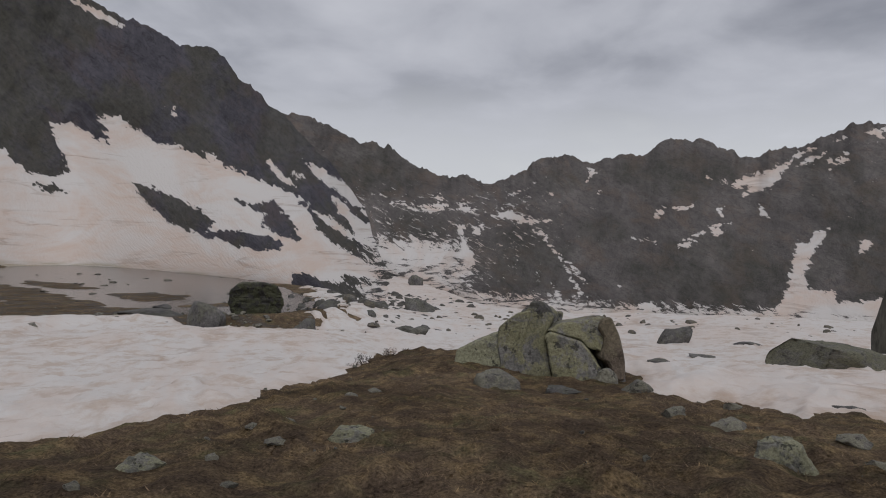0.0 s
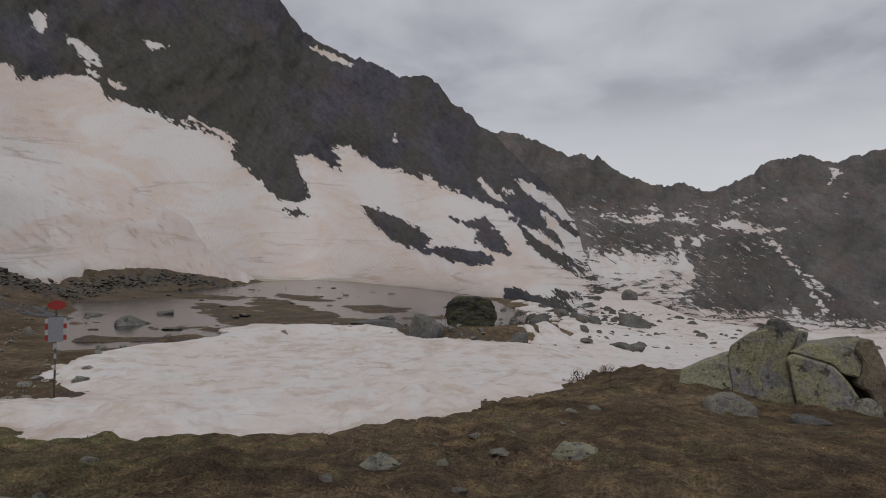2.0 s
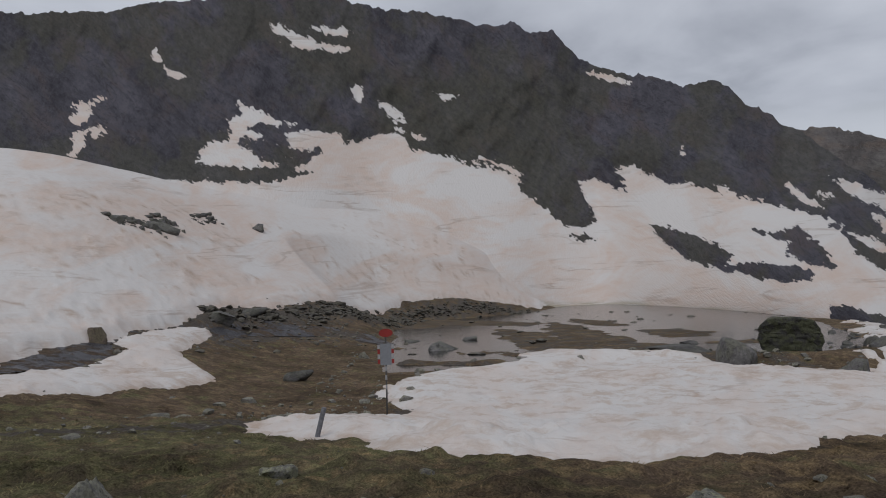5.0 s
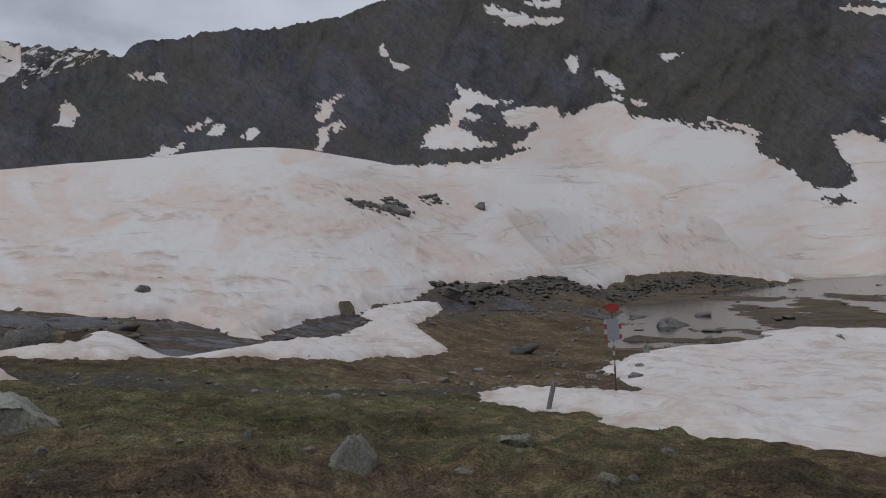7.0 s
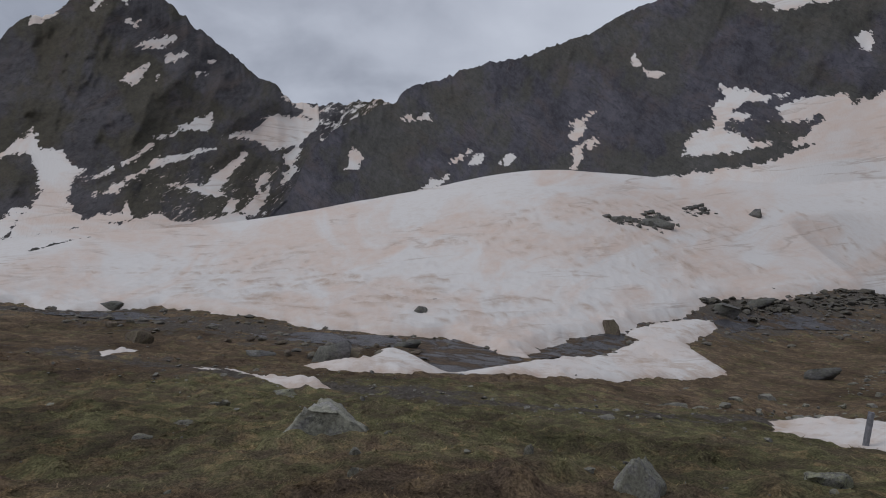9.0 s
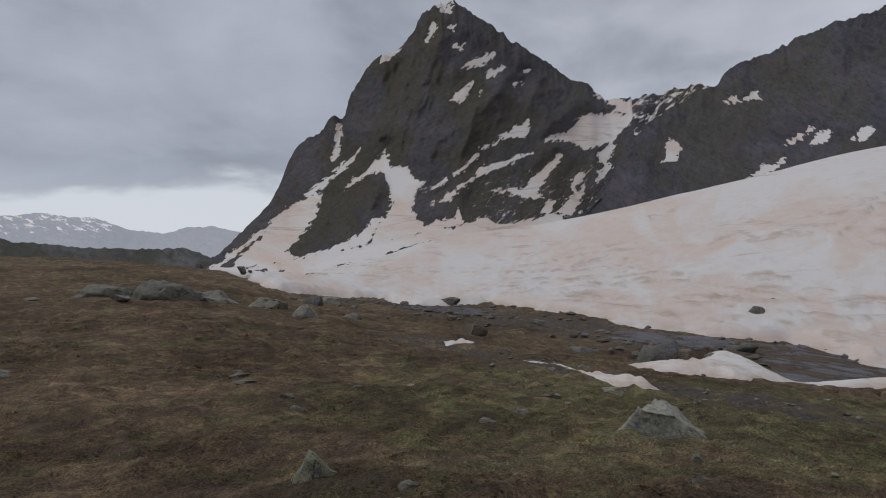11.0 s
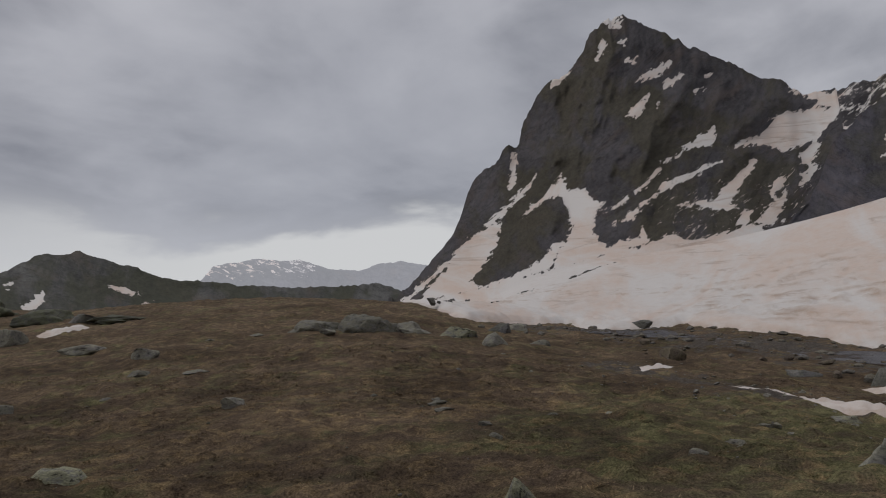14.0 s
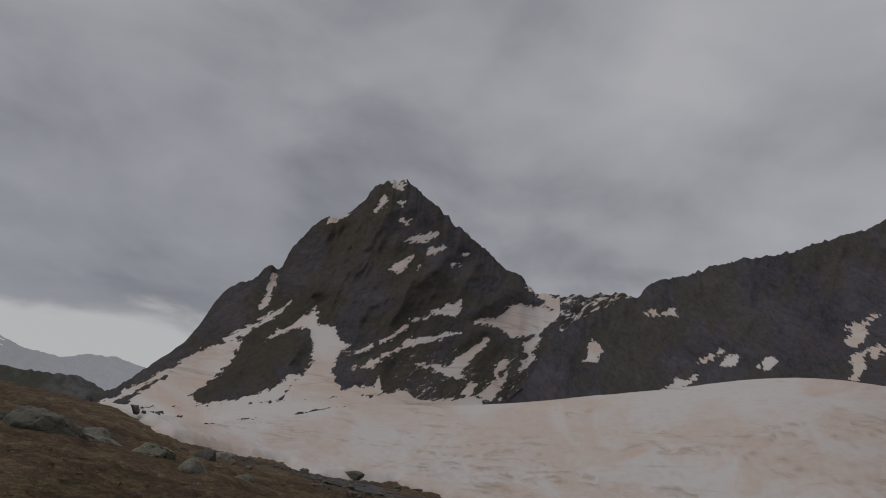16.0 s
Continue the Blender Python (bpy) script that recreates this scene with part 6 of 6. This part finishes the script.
def warning_sign(x, y, bearing):
    """Round red plate over a grey board with striped edges, on a banded post."""
    red, grey = make_plain("red_paint", (0.28, 0.035, 0.03), 0.7), make_plain("grey_board", (0.24, 0.25, 0.27), 0.6)
    white, steel = make_plain("white_paint", (0.36, 0.355, 0.36), 0.7), make_plain("galvanised_post", (0.12, 0.115, 0.11), 0.5, 0.6)
    sign = new("warning_sign")
    sign.location, sign.rotation_euler, sign.scale = (x, y, height_at(x, y) - 0.1), (0, 0, radians(bearing)), (0.85, 0.85, 1.08)
    part("post", tube(bmesh.new(), (0, 0, 0), (0.03, 0, 2.45), 0.03), steel, sign)
    bm = bmesh.new()
    bmesh.ops.create_cone(bm, cap_ends=True, segments=28, radius1=0.21, radius2=0.21, depth=0.03, matrix=Matrix.Translation((0.04, -0.05, 2.5)) @ Matrix.Diagonal((1.2, 1, 0.55, 1)) @ Euler((radians(90), 0, 0)).to_matrix().to_4x4())
    part("red_plate", bm, red, sign, "oval red painted plate")
    board = part("board", box(bmesh.new(), (0.02, -0.045, 1.9), (0.4, 0.025, 0.6)), grey, sign, "plain grey board")
    for side in (-1, 1):
        for k in range(4):
            part("stripe", box(bmesh.new(), (0.02 + side * 0.25, -0.045, 2.12 - k * 0.14), (0.09, 0.022, 0.12)), red if k % 2 else white, board)
    for k, z in enumerate((1.5, 1.25, 0.98)):
        part("band", box(bmesh.new(), (0.01, -0.01, z), (0.085 - 0.012 * k, 0.08, 0.12)), white, sign, "white band on the post")
    return tagged(sign, "red round warning sign on a banded post", "sign")


warning_sign(-15.3, 13.3, 49)


def marker_pole(x, y):
    wood = make_plain("weathered_pole", (0.24, 0.24, 0.26), 0.9, vary=0.6)
    base = new("marker_pole")
    base.location = (x, y, height_at(x, y) - 0.1)
    part("shaft", tube(bmesh.new(), (0, 0, 0), (0.09, 0.13, 0.6), 0.04), wood, base)
    return tagged(base, "short dark wooden marker pole leaning in snow", "pole")


marker_pole(-9.0, 6.3)


def dwarf_shrub(x, y, seed, size):
    twig, leaf = make_plain("shrub_twig", (0.035, 0.022, 0.018), 0.9), make_plain("shrub_leaf", (0.05, 0.035, 0.022), 0.9)
    r = random.Random(seed)
    base = new("dwarf_shrub")
    base.location = (x, y, height_at(x, y) - 0.03)
    stems, leaves = bmesh.new(), bmesh.new()
    for _ in range(16):
        p = Vector((r.uniform(-0.3, 0.3), r.uniform(-0.15, 0.15), 0)) * size
        for _ in range(4):
            q = p + Vector((r.uniform(-0.07, 0.07), r.uniform(-0.07, 0.07), r.uniform(0.05, 0.11))) * size
            tube(stems, p, q, 0.006 * size, 5)
            for _ in range(5):
                c = q + Vector((r.uniform(-0.05, 0.05), r.uniform(-0.05, 0.05), r.uniform(-0.03, 0.04))) * size
                d = [Vector((r.uniform(-1, 1), r.uniform(-1, 1), r.uniform(-1, 1))) * 0.028 * size for _ in range(3)]
                leaves.faces.new([leaves.verts.new(c + w) for w in d])
            p = q
    tagged(part("stems", stems, twig, base), kind="stuff")
    tagged(part("foliage", leaves, leaf, base), kind="stuff")
    return tagged(base, "small dark dwarf shrub on the turf edge", "shrub", "dwarf shrubs")


dwarf_shrub(-1.75, 14.8, 3, 0.6)
dwarf_shrub(-1.2, 15.3, 4, 0.5)
dwarf_shrub(-2.0, 14.6, 6, 0.4)


# ---- grass ----
def make_grass_material():
    m, t, b = material("dry_grass", 1.0)
    b.inputs["Specular IOR Level"].default_value = 0.05
    col = turf_colour(t)[0]
    t.links.new(blend(t, 1.0, col, ramp(t, field(t, "tone"), (0.0, 1.0), (0.75, 1.4), (1.0, 2.2)), "MULTIPLY"), b.inputs["Base Color"])
    thin = node(t, "ShaderNodeBsdfTranslucent")
    t.links.new(b.inputs["Base Color"].links[0].from_socket, thin.inputs["Color"])
    both = node(t, "ShaderNodeMixShader", Fac=0.45)
    t.links.new(b.outputs[0], both.inputs[1])
    t.links.new(thin.outputs[0], both.inputs[2])
    t.links.new(both.outputs[0], t.nodes["Material Output"].inputs["Surface"])
    return m


def grass(count, near, far, seed):
    """Low tufts of matted grass, each a fan of short bent blades."""
    r = np.random.RandomState(seed)
    a = r.uniform(-42, 178, count)
    d = near + (far - near) * r.rand(count) ** 1.15
    x, y = plan(a, d)
    clump = fractal(x * 0.8, y * 0.8, octaves=4)
    keep = (clump + r.uniform(-0.6, 0.6, count)) > -0.15
    for o in (TONGUE, LAKE_SNOW, BANK, BANK_STRIP, STRIP_LOW, VALLEY):
        keep &= inside(x, y, o) < -0.25
    keep &= along(x, y, path_line) > 1.6
    keep &= along(x, y, stream_line) > 4.0
    x, y, d, a = (np.repeat(v[keep], 12) for v in (x, y, d, a))
    n = len(x)
    size = np.repeat(r.uniform(0.6, 1.4, n // 12), 12)
    x, y = x + r.normal(size=n) * 0.06 * size, y + r.normal(size=n) * 0.06 * size
    z = ground_height(x, y) - 0.012
    tall = r.uniform(0.008, 0.032, n) * size
    wide = (0.0035 + 0.0007 * d) * size
    th, lean = r.uniform(0, 6.283, n), r.uniform(1.2, 3.5, n)
    ax, ay = np.cos(th), np.sin(th)
    base = np.stack([x, y, z], -1)
    side = np.stack([-ay, ax, 0 * ax], -1) * wide[:, None]
    tip = base + np.stack([ax * lean * tall, ay * lean * tall, tall], -1)
    verts = np.stack([base - side, base + side, tip], 1).reshape(-1, 3)
    green = np.repeat(green_zone(x, y), 3)
    tone = np.repeat(np.repeat(r.rand(n // 12), 12) * 0.6 + r.rand(n) * 0.4, 3)
    ob = mesh_object("grass", verts, np.arange(3 * n).reshape(-1, 3), make_grass_material(), {"green": green, "tone": tone, "gravel": 0 * tone, "straw": np.repeat(straw_zone(x, y), 3)}, smooth_faces=False)
    return tagged(ob, "short dry alpine grass, brown with green tufts", "grass", kind="stuff")


grass(46000, 2.6, 22.0, 11)
